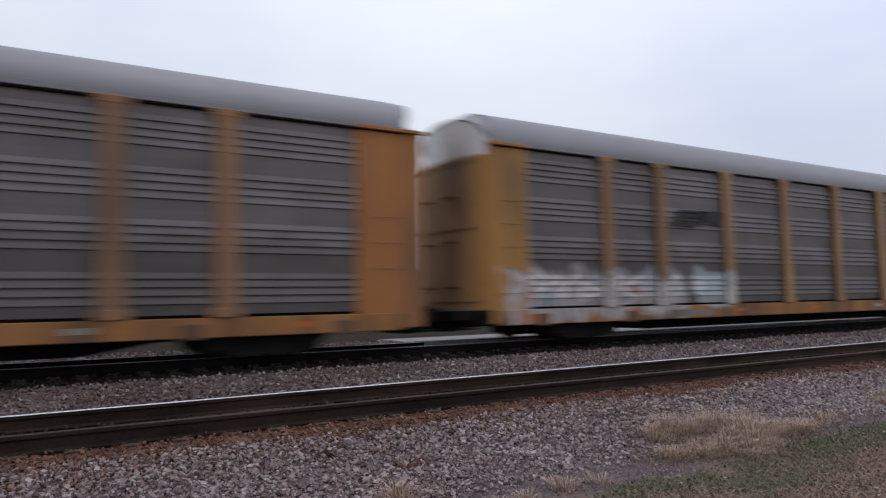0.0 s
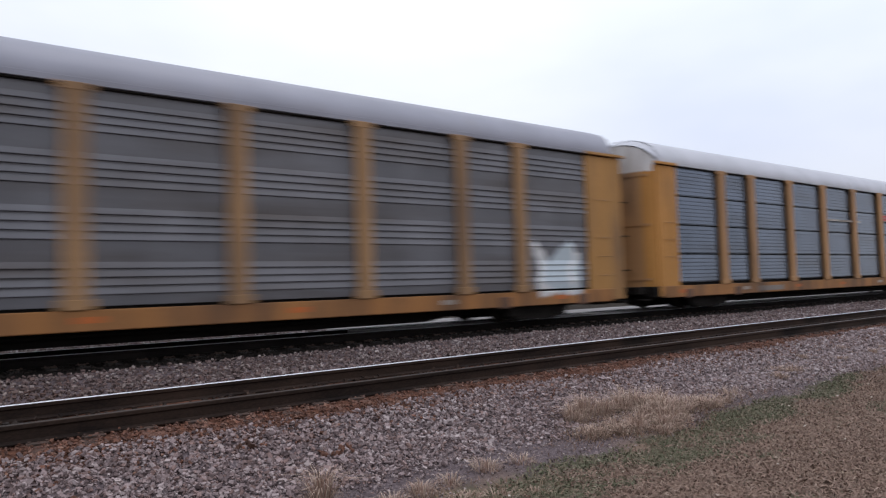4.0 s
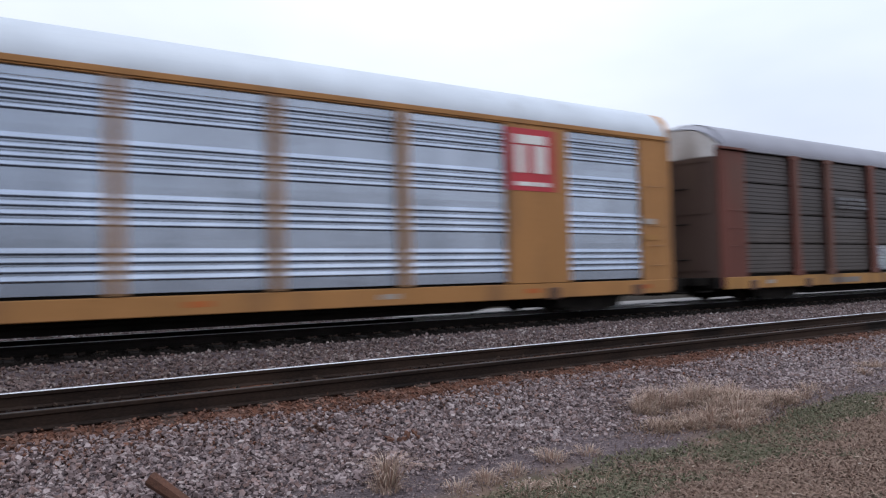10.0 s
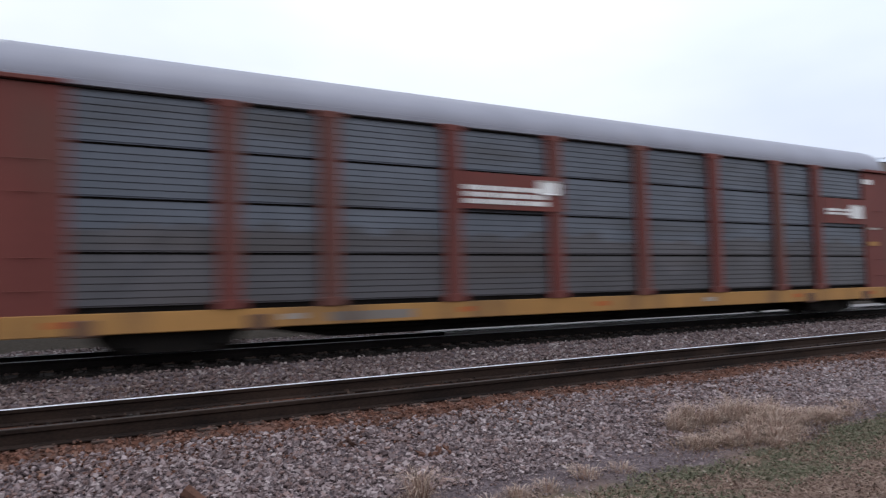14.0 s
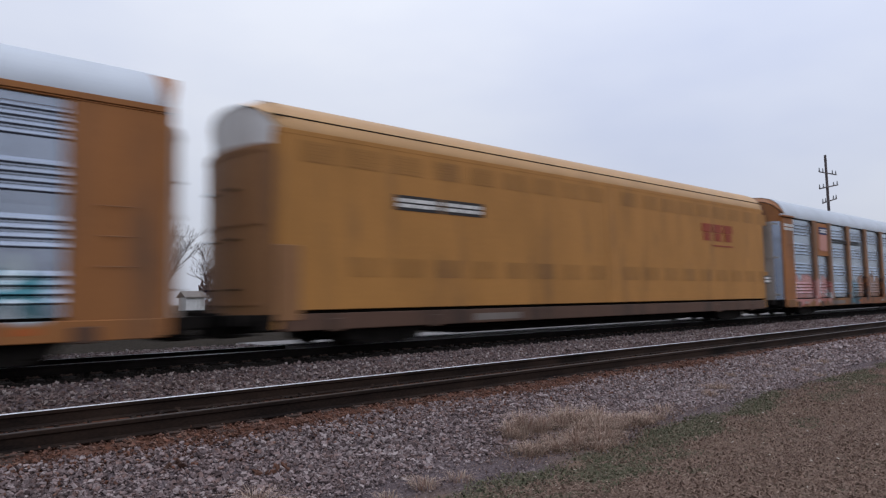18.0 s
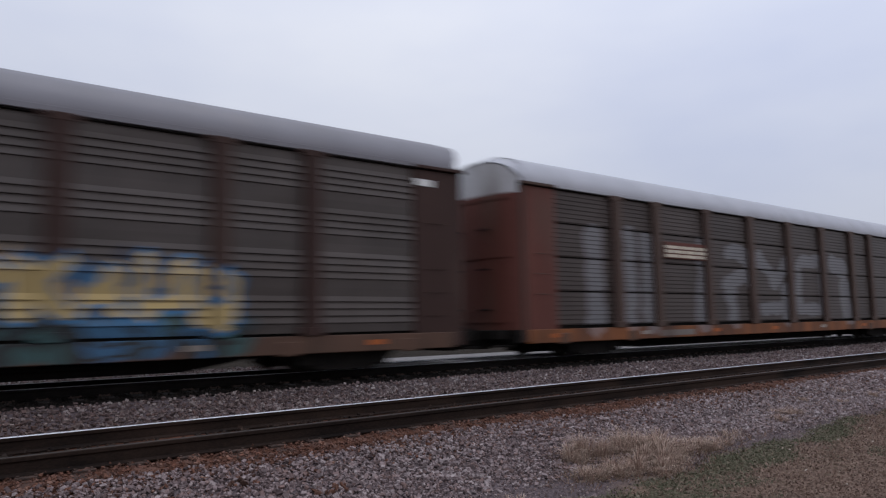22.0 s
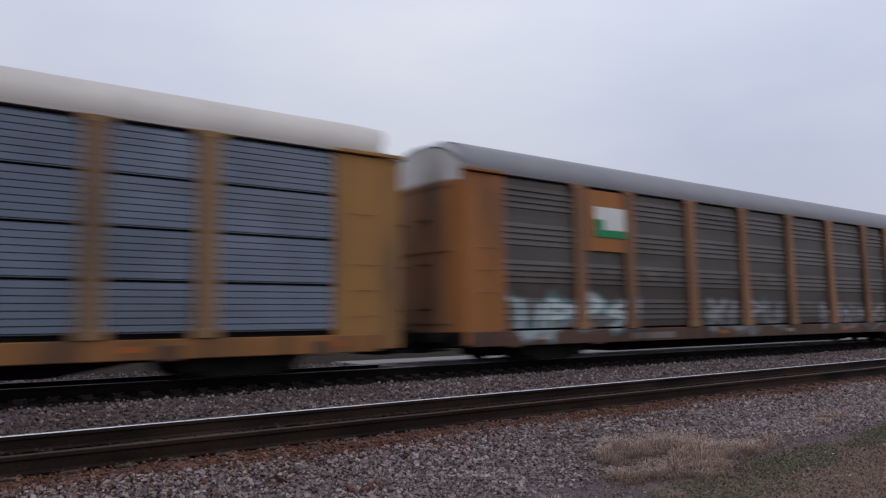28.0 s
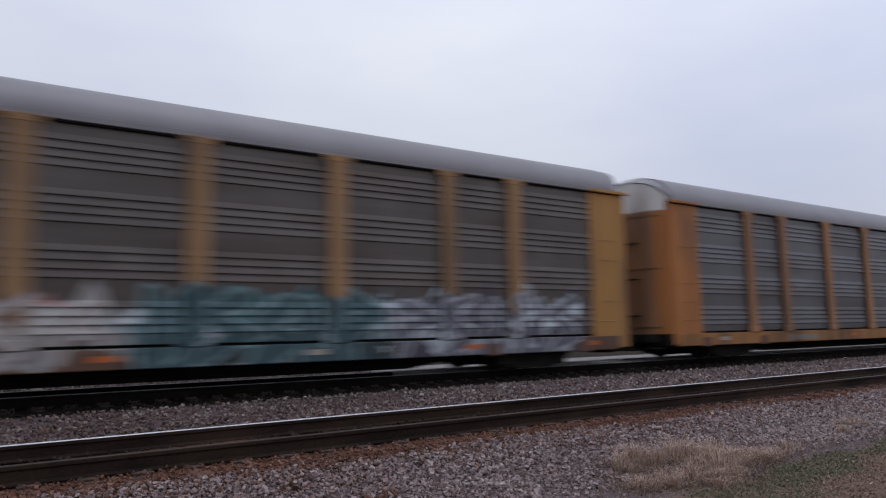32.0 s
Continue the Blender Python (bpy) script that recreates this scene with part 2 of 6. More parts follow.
for key, colour, amount in (
        ("roof_grey", (0.195, 0.19, 0.21), 0.25), ("roof_lilac", (0.235, 0.238, 0.28), 0.2), ("roof_white", (0.51, 0.56, 0.62), 0.12),
        ("roof_cream", (0.50, 0.46, 0.42), 0.12), ("roof_light", (0.42, 0.425, 0.46), 0.2), ("roof_ochre", (0.50, 0.29, 0.12), 0.1)):
    M[key] = mat(key, [c * 0.82 for c in colour], [c * 1.08 for c in colour], 0.5, 0.1, 0.8, 20, 0.04, (1, 1, 1), (0.3, 0.7),
                 (0.2, 0.18, 0.17), 0.9, amount * 0.6)
M["ochre_dull"] = paint("paint_ochre_dull", (0.375, 0.18, 0.048), amount=0.3)
M["reflex_orange"] = paint("reflector_orange", (0.42, 0.115, 0.03), amount=0.15)
M["white_dull"] = paint("paint_white_dull", (0.38, 0.34, 0.3), amount=0.4)
M["plate_grey"] = paint("paint_plate_grey", (0.2, 0.175, 0.155), amount=0.5)
M["end_rust"] = paint("paint_end_rust", (0.3, 0.15, 0.065), (0.11, 0.065, 0.045), 0.5)
M["dome_dirty"] = paint("paint_dome_dirty", (0.30, 0.20, 0.13), (0.07, 0.05, 0.045), 0.6)
M["dome_pale"] = paint("paint_dome_pale", (0.68, 0.67, 0.66), (0.25, 0.21, 0.18), 0.4)
M["dome_grey"] = paint("paint_dome_grey", (0.56, 0.555, 0.56), (0.2, 0.17, 0.15), 0.35)
M["sill_grime"] = paint("paint_sill_grime", (0.30, 0.135, 0.045), (0.06, 0.04, 0.03), 0.7)
M["sill_umber"] = paint("paint_sill_umber", (0.2, 0.085, 0.045), (0.06, 0.04, 0.03), 0.55)
M["sill_rust"] = paint("paint_sill_rust", (0.24, 0.085, 0.03), (0.05, 0.03, 0.025), 0.75)
M["sill_black"] = paint("paint_sill_black", (0.07, 0.035, 0.026), (0.02, 0.016, 0.014), 0.6)
M["sill_dark"] = paint("paint_sill_dark", (0.11, 0.06, 0.04), (0.03, 0.024, 0.02), 0.5)
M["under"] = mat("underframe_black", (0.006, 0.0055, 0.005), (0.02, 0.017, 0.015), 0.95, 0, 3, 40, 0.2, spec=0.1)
M["wheel"] = mat("wheel_steel", (0.012, 0.01, 0.009), (0.035, 0.026, 0.02), 0.7, 0.2, 4, 40, 0.1, spec=0.2)
M["rail_top"] = mat("worn_rail_head", (0.62, 0.64, 0.68), (0.82, 0.84, 0.88), 0.4, 0.35, 6, 80, 0.03, (0.1, 1, 1))
M["rail_side"] = mat("rusty_rail", (0.01, 0.007, 0.006), (0.042, 0.026, 0.019), 0.95, 0.0, 2.5, 60, 0.25, (0.4, 1, 1), spec=0.15)
M["tie"] = mat("old_tie_timber", (0.03, 0.016, 0.011), (0.11, 0.048, 0.03), 0.92, 0, 3, 60, 0.5, (1, 0.2, 1), by_object=0.25)
M["plate"] = mat("tie_plate_steel", (0.03, 0.02, 0.016), (0.1, 0.06, 0.045), 0.8, 0.2, 8, 60, 0.2)
M["concrete"] = mat("pale_concrete_strip", (0.2, 0.185, 0.18), (0.33, 0.31, 0.30), 0.9, 0, 2, 50, 0.3)
# the train's shade is put into the next two colours
M["rail_shaded"] = mat("oily_dark_rail", (0.004, 0.0035, 0.003), (0.014, 0.011, 0.010), 0.95, 0.0, 2.5, 60, 0.25, (0.4, 1, 1), spec=0.1)
M["tie_shaded"] = mat("oily_dark_tie", (0.008, 0.0065, 0.006), (0.028, 0.022, 0.02), 0.95, 0, 4, 60, 0.5, (1, 0.2, 1), by_object=0.25)
M["rail_dull"] = mat("dull_rail_head", (0.022, 0.017, 0.014), (0.06, 0.045, 0.038), 0.45, 0.3, 3, 60, 0.05, (0.1, 1, 1))


def with_tags(base, regions, strokes=None, words=None):
    """A copy of a paint with sprayed graffiti over it: soft-edged areas (x0, x1, z0, z1) of the car filled with letter-like blocks of the palette."""
    m = base.copy()
    m.name = base.name + "_sprayed"
    n, l = m.node_tree.nodes, m.node_tree.links
    b = n["Principled BSDF"]
    out = b.inputs["Base Color"].links[0].from_socket
    co = n.new("ShaderNodeTexCoord")

    def math_node(op, a, c=None, d=None):
        q = n.new("ShaderNodeMath")
        q.operation = op
        for slot, v in zip(q.inputs, (a, c, d)):
            if v is None:
                continue
            if isinstance(v, (int, float)):
                slot.default_value = v
            else:
                l.new(v, slot)
        return q.outputs[0]

    def step(v, a, c):
        r = n.new("ShaderNodeMapRange")
        r.interpolation_type = "SMOOTHSTEP"
        r.inputs["From Min"].default_value, r.inputs["From Max"].default_value = a, c
        l.new(v, r.inputs["Value"])
        return r.outputs[0]

    warp = n.new("ShaderNodeTexNoise")
    warp.inputs["Scale"].default_value, warp.inputs["Detail"].default_value = 1.3, 3
    l.new(co.outputs["Object"], warp.inputs["Vector"])
    wsep = n.new("ShaderNodeSeparateColor")
    l.new(warp.outputs["Color"], wsep.inputs[0])
    sep = n.new("ShaderNodeSeparateXYZ")
    l.new(co.outputs["Object"], sep.inputs[0])
    along = n.new("ShaderNodeTexNoise")
    along.noise_dimensions = "1D"
    along.inputs["Scale"].default_value, along.inputs["Detail"].default_value = 1.5, 2
    l.new(sep.outputs["X"], along.inputs["W"])
    jag = math_node("MULTIPLY", math_node("SUBTRACT", along.outputs["Fac"], 0.5), 1.5)
    for seed, (x0, x1, z0, z1, palette, size, strength) in enumerate(regions):
        px = math_node("MULTIPLY_ADD", math_node("SUBTRACT", wsep.outputs[0], 0.5), 1.1, sep.outputs["X"])
        pz = math_node("MULTIPLY_ADD", math_node("SUBTRACT", wsep.outputs[1], 0.5), 0.9, sep.outputs["Z"])
        mask = math_node("MULTIPLY", math_node("MULTIPLY", step(px, x0 - 0.1, x0 + 0.1), step(px, x1 + 0.1, x1 - 0.1)),
                         math_node("MULTIPLY", step(pz, z0 - 0.06, z0 + 0.06), step(math_node("ADD", pz, jag) if size < 1.5 else pz, z1 + 0.06, z1 - 0.06)))
        comb = n.new("ShaderNodeCombineXYZ")
        l.new(math_node("MULTIPLY", px, 1 / size), comb.inputs[0])
        l.new(math_node("MULTIPLY", pz, 0.75 / size), comb.inputs[1])
        comb.inputs[2].default_value = seed * 3.7
        vor = n.new("ShaderNodeTexVoronoi")
        vor.inputs["Scale"].default_value = 1.0
        l.new(comb.outputs[0], vor.inputs["Vector"])
        vs = n.new("ShaderNodeSeparateColor")
        l.new(vor.outputs["Color"], vs.inputs[0])
        ramp = n.new("ShaderNodeValToRGB")
        ramp.color_ramp.interpolation = "CONSTANT"
        while len(ramp.color_ramp.elements) < len(palette):
            ramp.color_ramp.elements.new(0.5)
        for i, c in enumerate(palette):
            ramp.color_ramp.elements[i].position = i / len(palette)
            ramp.color_ramp.elements[i].color = (*c, 1)
        l.new(vs.outputs[0], ramp.inputs["Fac"])
        rim = n.new("ShaderNodeTexVoronoi")
        rim.feature = "DISTANCE_TO_EDGE"
        rim.inputs["Scale"].default_value = 1.0
        l.new(comb.outputs[0], rim.inputs["Vector"])
        line = n.new("ShaderNodeMix")
        line.data_type = "RGBA"
        l.new(step(rim.outputs["Distance"], 0.04, 0.10), line.inputs[0])
        line.inputs[6].default_value = (*palette[0], 1)
        l.new(ramp.outputs["Color"], line.inputs[7])
        mx = n.new("ShaderNodeMix")
        mx.data_type = "RGBA"
        l.new(math_node("MULTIPLY", mask, strength), mx.inputs[0])
        l.new(out, mx.inputs[6])
        l.new(line.outputs[2], mx.inputs[7])
        out = mx.outputs[2]
    if strokes:
        colour, strength, rows = strokes
        px = math_node("MULTIPLY_ADD", math_node("SUBTRACT", wsep.outputs[0], 0.5), 0.7, sep.outputs["X"])
        pz = math_node("MULTIPLY_ADD", math_node("SUBTRACT", wsep.outputs[1], 0.5), 0.6, sep.outputs["Z"])
        total = None
        for ax, az, bx, bz, w in rows:
            ux, uz = bx - ax, bz - az
            n2 = ux * ux + uz * uz
            dx, dz = math_node("SUBTRACT", px, ax), math_node("SUBTRACT", pz, az)
            k = math_node("MULTIPLY_ADD", dx, ux / n2, math_node("MULTIPLY", dz, uz / n2))
            k.node.use_clamp = True
            ex, ez = math_node("MULTIPLY_ADD", k, -ux, dx), math_node("MULTIPLY_ADD", k, -uz, dz)
            far = math_node("SQRT", math_node("MULTIPLY_ADD", ex, ex, math_node("MULTIPLY", ez, ez)))
            near = step(far, w * 1.2 + 0.05, w * 1.2 - 0.03)
            total = near if total is None else math_node("MAXIMUM", total, near)
        mx = n.new("ShaderNodeMix")
        mx.data_type = "RGBA"
        l.new(math_node("MULTIPLY", total, strength), mx.inputs[0])
        l.new(out, mx.inputs[6])
        mx.inputs[7].default_value = (*colour, 1)
        out = mx.outputs[2]
    if words:
        g = n.new("ShaderNodeGroup")
        g.node_tree = words
        l.new(out, g.inputs[0])
        out = g.outputs[0]
    l.new(out, b.inputs["Base Color"])
    return m


GLYPHS = ([(0, 0, 0, 1), (0, 1, 0.8, 0.75), (0.8, 0.75, 0, 0.45)], [(0, 0, 0.4, 1), (0.4, 1, 0.8, 0), (0.2, 0.4, 0.6, 0.4)],
          [(0.8, 1, 0, 0.7), (0, 0.7, 0.8, 0.35), (0.8, 0.35, 0, 0)], [(0, 0, 0, 1), (0, 0.5, 0.8, 1), (0.2, 0.5, 0.8, 0)],
          [(0, 1, 0.1, 0), (0.1, 0, 0.8, 0.1), (0.8, 0.1, 0.8, 1)])


def scrawl(x0, x1, z0, z1, count, w, seed):
    """A row of fat abstract strokes, as sprayed letters that cannot be read."""
    rng = random.Random(seed)
    step, rows = (x1 - x0) / count, []
    for i in range(count):
        ox, hx, lo, hi = x0 + step * (i + 0.12), step * 0.85, z0 + rng.uniform(-0.12, 0.12), z1 + rng.uniform(-0.18, 0.18)
        for ax, az, bx, bz in GLYPHS[rng.randrange(len(GLYPHS))]:
            rows.append((ox + hx * ax + 0.08 * az, lo + (hi - lo) * az, ox + hx * bx + 0.08 * bz, lo + (hi - lo) * bz, w * rng.uniform(0.8, 1.2)))
    return rows


def sprayed_words(words):
    """The strokes of one car as a node group that paints over a colour: each row of strokes has a fill and an outline."""
    tree = bpy.data.node_groups.new("sprayed_words", "ShaderNodeTree")
    tree.interface.new_socket("Color", in_out="INPUT", socket_type="NodeSocketColor")
    tree.interface.new_socket("Color", in_out="OUTPUT", socket_type="NodeSocketColor")
    n, l = tree.nodes, tree.links
    out = n.new("NodeGroupInput").outputs[0]
    co, warp, wsep, sep = n.new("ShaderNodeTexCoord"), n.new("ShaderNodeTexNoise"), n.new("ShaderNodeSeparateColor"), n.new("ShaderNodeSeparateXYZ")
    warp.inputs["Scale"].default_value, warp.inputs["Detail"].default_value = 1.3, 3
    l.new(co.outputs["Object"], warp.inputs["Vector"])
    l.new(co.outputs["Object"], sep.inputs[0])
    l.new(warp.outputs["Color"], wsep.inputs[0])

    def calc(op, *values):
        q = n.new("ShaderNodeMath")
        q.operation = op
        for slot, v in zip(q.inputs, values):
            if isinstance(v, (int, float)):
                slot.default_value = v
            else:
                l.new(v, slot)
        return q.outputs[0]

    px = calc("MULTIPLY_ADD", calc("SUBTRACT", wsep.outputs[0], 0.5), 0.7, sep.outputs["X"])
    pz = calc("MULTIPLY_ADD", calc("SUBTRACT", wsep.outputs[1], 0.5), 0.7, sep.outputs["Z"])
    for rows, fill, outline, strength in words:
        total = None
        for ax, az, bx, bz, w in rows:
            ux, uz = bx - ax, bz - az
            n2 = max(ux * ux + uz * uz, 1e-4)
            dx, dz = calc("SUBTRACT", px, ax), calc("SUBTRACT", pz, az)
            k = calc("MULTIPLY_ADD", dx, ux / n2, calc("MULTIPLY", dz, uz / n2))
            k.node.use_clamp = True
            ex, ez = calc("MULTIPLY_ADD", k, -ux, dx), calc("MULTIPLY_ADD", k, -uz, dz)
            far = calc("SUBTRACT", calc("SQRT", calc("MULTIPLY_ADD", ex, ex, calc("MULTIPLY", ez, ez))), w)
            total = far if total is None else calc("MINIMUM", total, far)
        for colour, edge in ((outline, 0.08), (fill, 0.0)):
            cover = n.new("ShaderNodeMapRange")
            cover.interpolation_type = "SMOOTHSTEP"
            for slot, v in (("From Min", edge + 0.03), ("From Max", edge - 0.03), ("To Max", strength)):
                cover.inputs[slot].default_value = v
            l.new(total, cover.inputs["Value"])
            mx = n.new("ShaderNodeMix")
            mx.data_type = "RGBA"
            l.new(cover.outputs[0], mx.inputs[0])
            l.new(out, mx.inputs[6])
            mx.inputs[7].default_value = (*colour, 1)
            out = mx.outputs[2]
    l.new(out, n.new("NodeGroupOutput").inputs[0])
    return tree


STROKES = {}
STROKES[11] = ((0.018, 0.02, 0.026), 0.95, [(-11.1, 3.38, -10.1, 3.51, 0.42), (-11.2, 2.63, -10.5, 2.66, 0.42), (-7.4, 3.7, -7.8, 3.06, 0.2),
         (-4.7, 4.47, -4.9, 3.97, 0.3), (-4.6, 3.93, -3.8, 3.25, 0.3), (-10.0, 2.0, -9.0, 1.77, 0.06),
         (-9.0, 1.77, -7.7, 1.83, 0.05), (-7.4, 1.89, -6.2, 1.96, 0.22), (-3.6, 2.88, -3.5, 1.0, 0.16),
         (-0.5, 4.57, -0.3, 4.16, 0.22), (-0.1, 4.17, -0.4, 0.8, 0.15), (-0.1, 3.39, 2.0, 2.91, 0.15),
         (5.6, 4.47, 5.2, 2.13, 0.3), (2.0, 1.86, 4.6, 2.13, 0.22), (9.7, 4.5, 9.6, 3.39, 0.4), (9.1, 1.83, 8.9, 0.59, 0.4),
         (-11.2, 4.15, -12.4, 0.83, 0.42)])
STROKES[16] = ((0.34, 0.35, 0.38), 0.32, [(-10.2, 3.47, -10.2, 0.95, 0.32), (-8.5, 3.55, -8.5, 0.92, 0.25),
         (-7.6, 3.42, -7.6, 0.9, 0.3), (-4.5, 3.51, -4.7, 0.9, 0.3), (-2.9, 3.38, -1.5, 3.23, 0.22), (-1.5, 3.23, -1.6, 2.42, 0.25),
         (-3.0, 2.23, -1.6, 2.58, 0.22), (-2.8, 1.77, -2.7, 0.94, 0.28), (-0.8, 3.27, 0.2, 2.56, 0.22),
         (1.6, 3.22, 0.2, 2.31, 0.22), (-0.6, 1.31, 1.3, 1.47, 0.22), (1.1, 2.16, 1.0, 0.96, 0.22), (2.5, 3.26, 4.4, 3.35, 0.2),
         (2.3, 3.07, 2.2, 1.38, 0.22), (4.3, 3.16, 4.2, 1.37, 0.22), (2.2, 1.33, 4.2, 1.32, 0.2), (5.4, 3.21, 6.4, 3.05, 0.35),
         (6.4, 2.26, 6.5, 1.07, 0.4)])

WHITE, BLACK, TEAL, PINK, ORANGE = (0.6, 0.6, 0.6), (0.02, 0.02, 0.025), (0.03, 0.15, 0.18), (0.5, 0.26, 0.24), (0.45, 0.14, 0.04)
BLUE, RED, YELLOW, DEEP, MAUVE, PALE = (0.05, 0.2, 0.4), (0.55, 0.08, 0.04), (0.5, 0.36, 0.08), (0.02, 0.06, 0.04), (0.25, 0.07, 0.12), (0.4, 0.46, 0.5)
TAGS = {}
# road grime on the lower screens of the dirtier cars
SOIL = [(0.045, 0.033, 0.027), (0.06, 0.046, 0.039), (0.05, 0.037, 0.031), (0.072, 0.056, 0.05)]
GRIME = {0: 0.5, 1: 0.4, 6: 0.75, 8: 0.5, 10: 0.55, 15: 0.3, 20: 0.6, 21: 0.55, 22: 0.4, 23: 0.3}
TAGS[1] = [(-12.6, -6.2, 0.5, 1.75, [PALE, WHITE, PINK, PALE, (0.3, 0.27, 0.26), WHITE], 0.55, 0.45), (-5.8, -4.2, 0.8, 1.7, [PALE, WHITE], 0.5, 0.6)]
TAGS[2] = [(-12.2, -10.9, 0.95, 1.4, [(0.3, 0.3, 0.05), (0.42, 0.4, 0.06)], 0.4, 0.75)]
TAGS[3] = [(9.8, 11.5, 0.7, 1.95, [WHITE, PALE], 1.2, 0.9), (-11.5, -9.8, 1.0, 1.5, [PALE, (0.2, 0.19, 0.19)], 0.5, 0.3)]
TAGS[8] = [(-4.1, 1.1, 0.9, 1.75, [PALE, WHITE, (0.1, 0.12, 0.18), (0.2, 0.2, 0.26), (0.05, 0.05, 0.07)], 0.32, 0.6), (5.0, 11.6, 0.55, 2.0, [PALE, (0.36, 0.29, 0.14), (0.34, 0.3, 0.24), PALE, (0.12, 0.11, 0.11)], 0.36, 0.6)]
TAGS[11] = [(-12.3, 12.6, 0.35, 4.75, [(0.13, 0.19, 0.275), (0.115, 0.175, 0.26), (0.145, 0.205, 0.28), (0.105, 0.165, 0.255), (0.145, 0.2, 0.27)], 2.0, 0.88)]
TAGS[12] = [(-4.0, 8.0, 0.15, 1.95, [BLACK, TEAL, DEEP, (0.05, 0.11, 0.18), PALE, BLACK, (0.03, 0.17, 0.19), (0.25, 0.3, 0.34)], 0.45, 0.9), (8.2, 9.4, 0.3, 1.6, [MAUVE, RED, MAUVE], 0.7, 0.7),
         (10.1, 11.6, 0.8, 1.6, [TEAL, (0.1, 0.4, 0.42), PALE], 0.8, 0.9)]
TAGS[14] = [(-11.8, -7.3, 0.6, 1.8, [PINK, WHITE, PINK, (0.45, 0.1, 0.07)], 0.6, 0.75), (-4.4, -2.5, 0.4, 1.7, [(0.03, 0.07, 0.09), (0.04, 0.14, 0.19), (0.05, 0.17, 0.23), (0.1, 0.22, 0.27)], 0.5, 0.9),
         (-2.9, 1.9, 0.35, 1.95, [(0.12, 0.05, 0.03), (0.25, 0.105, 0.04), (0.28, 0.11, 0.045), (0.2, 0.085, 0.035), (0.07, 0.05, 0.045), (0.3, 0.09, 0.035)], 0.5, 0.9),
         (1.7, 2.9, 0.5, 1.7, [(0.03, 0.07, 0.09), (0.04, 0.15, 0.2), (0.08, 0.2, 0.25)], 0.4, 0.85),
         (3.0, 12.0, 0.4, 2.1, [BLACK, DEEP, (0.04, 0.08, 0.045), (0.3, 0.07, 0.03), BLACK, (0.1, 0.14, 0.08)], 0.45, 0.9)]
TAGS[15] = [(-11.8, -5.6, 1.35, 2.2, [(0.015, 0.02, 0.045), WHITE, (0.02, 0.03, 0.05), (0.015, 0.02, 0.05), (0.05, 0.07, 0.16), DEEP], 0.5, 0.92), (-12.6, -5.4, 0.42, 1.4, [BLACK, DEEP, BLACK, (0.06, 0.08, 0.03), (0.02, 0.025, 0.06)], 0.5, 0.94),
         (-5.2, 1.4, 1.4, 2.2, [WHITE, RED, RED, RED], 0.62, 0.92), (-5.4, 1.5, 0.7, 1.45, [WHITE, MAUVE, MAUVE, WHITE], 0.42, 0.9),
         (1.5, 7.7, 1.35, 2.2, [(0.025, 0.03, 0.05), (0.4, 0.28, 0.1), (0.3, 0.2, 0.1), (0.04, 0.13, 0.25), (0.36, 0.24, 0.1)], 0.42, 0.85), (1.5, 7.9, 0.5, 1.4, [(0.02, 0.028, 0.03), (0.04, 0.1, 0.1), (0.04, 0.13, 0.24), (0.2, 0.15, 0.06), (0.03, 0.05, 0.06)], 0.36, 0.85)]
TAGS[16] = []
TAGS[20] = [(-11.7, -6.7, 0.75, 1.6, [(0.2, 0.2, 0.21), (0.14, 0.22, 0.25), PALE, (0.18, 0.14, 0.12), (0.25, 0.22, 0.22)], 0.45, 0.55), (-3.5, 0.9, 0.7, 1.55, [(0.1, 0.09, 0.09), (0.2, 0.2, 0.21), (0.14, 0.2, 0.22), PALE], 0.4, 0.5),
         (3.5, 11.5, 0.7, 1.35, [(0.12, 0.1, 0.1), (0.15, 0.13, 0.12), (0.1, 0.09, 0.08), PALE], 0.4, 0.5)]
TAGS[22] = [(-6.0, 0.5, 0.6, 1.65, [WHITE, PALE, (0.2, 0.15, 0.13), PINK, (0.12, 0.1, 0.1)], 0.42, 0.45), (0.4, 5.6, 0.3, 1.8, [(0.015, 0.03, 0.035), (0.03, 0.1, 0.12), PALE, (0.02, 0.05, 0.06), (0.02, 0.07, 0.09), (0.2, 0.27, 0.3)], 0.33, 0.88),
         (5.6, 11.4, 0.3, 1.8, [(0.05, 0.05, 0.07), PALE, (0.04, 0.04, 0.06), (0.25, 0.27, 0.3), (0.12, 0.12, 0.15)], 0.33, 0.85)]


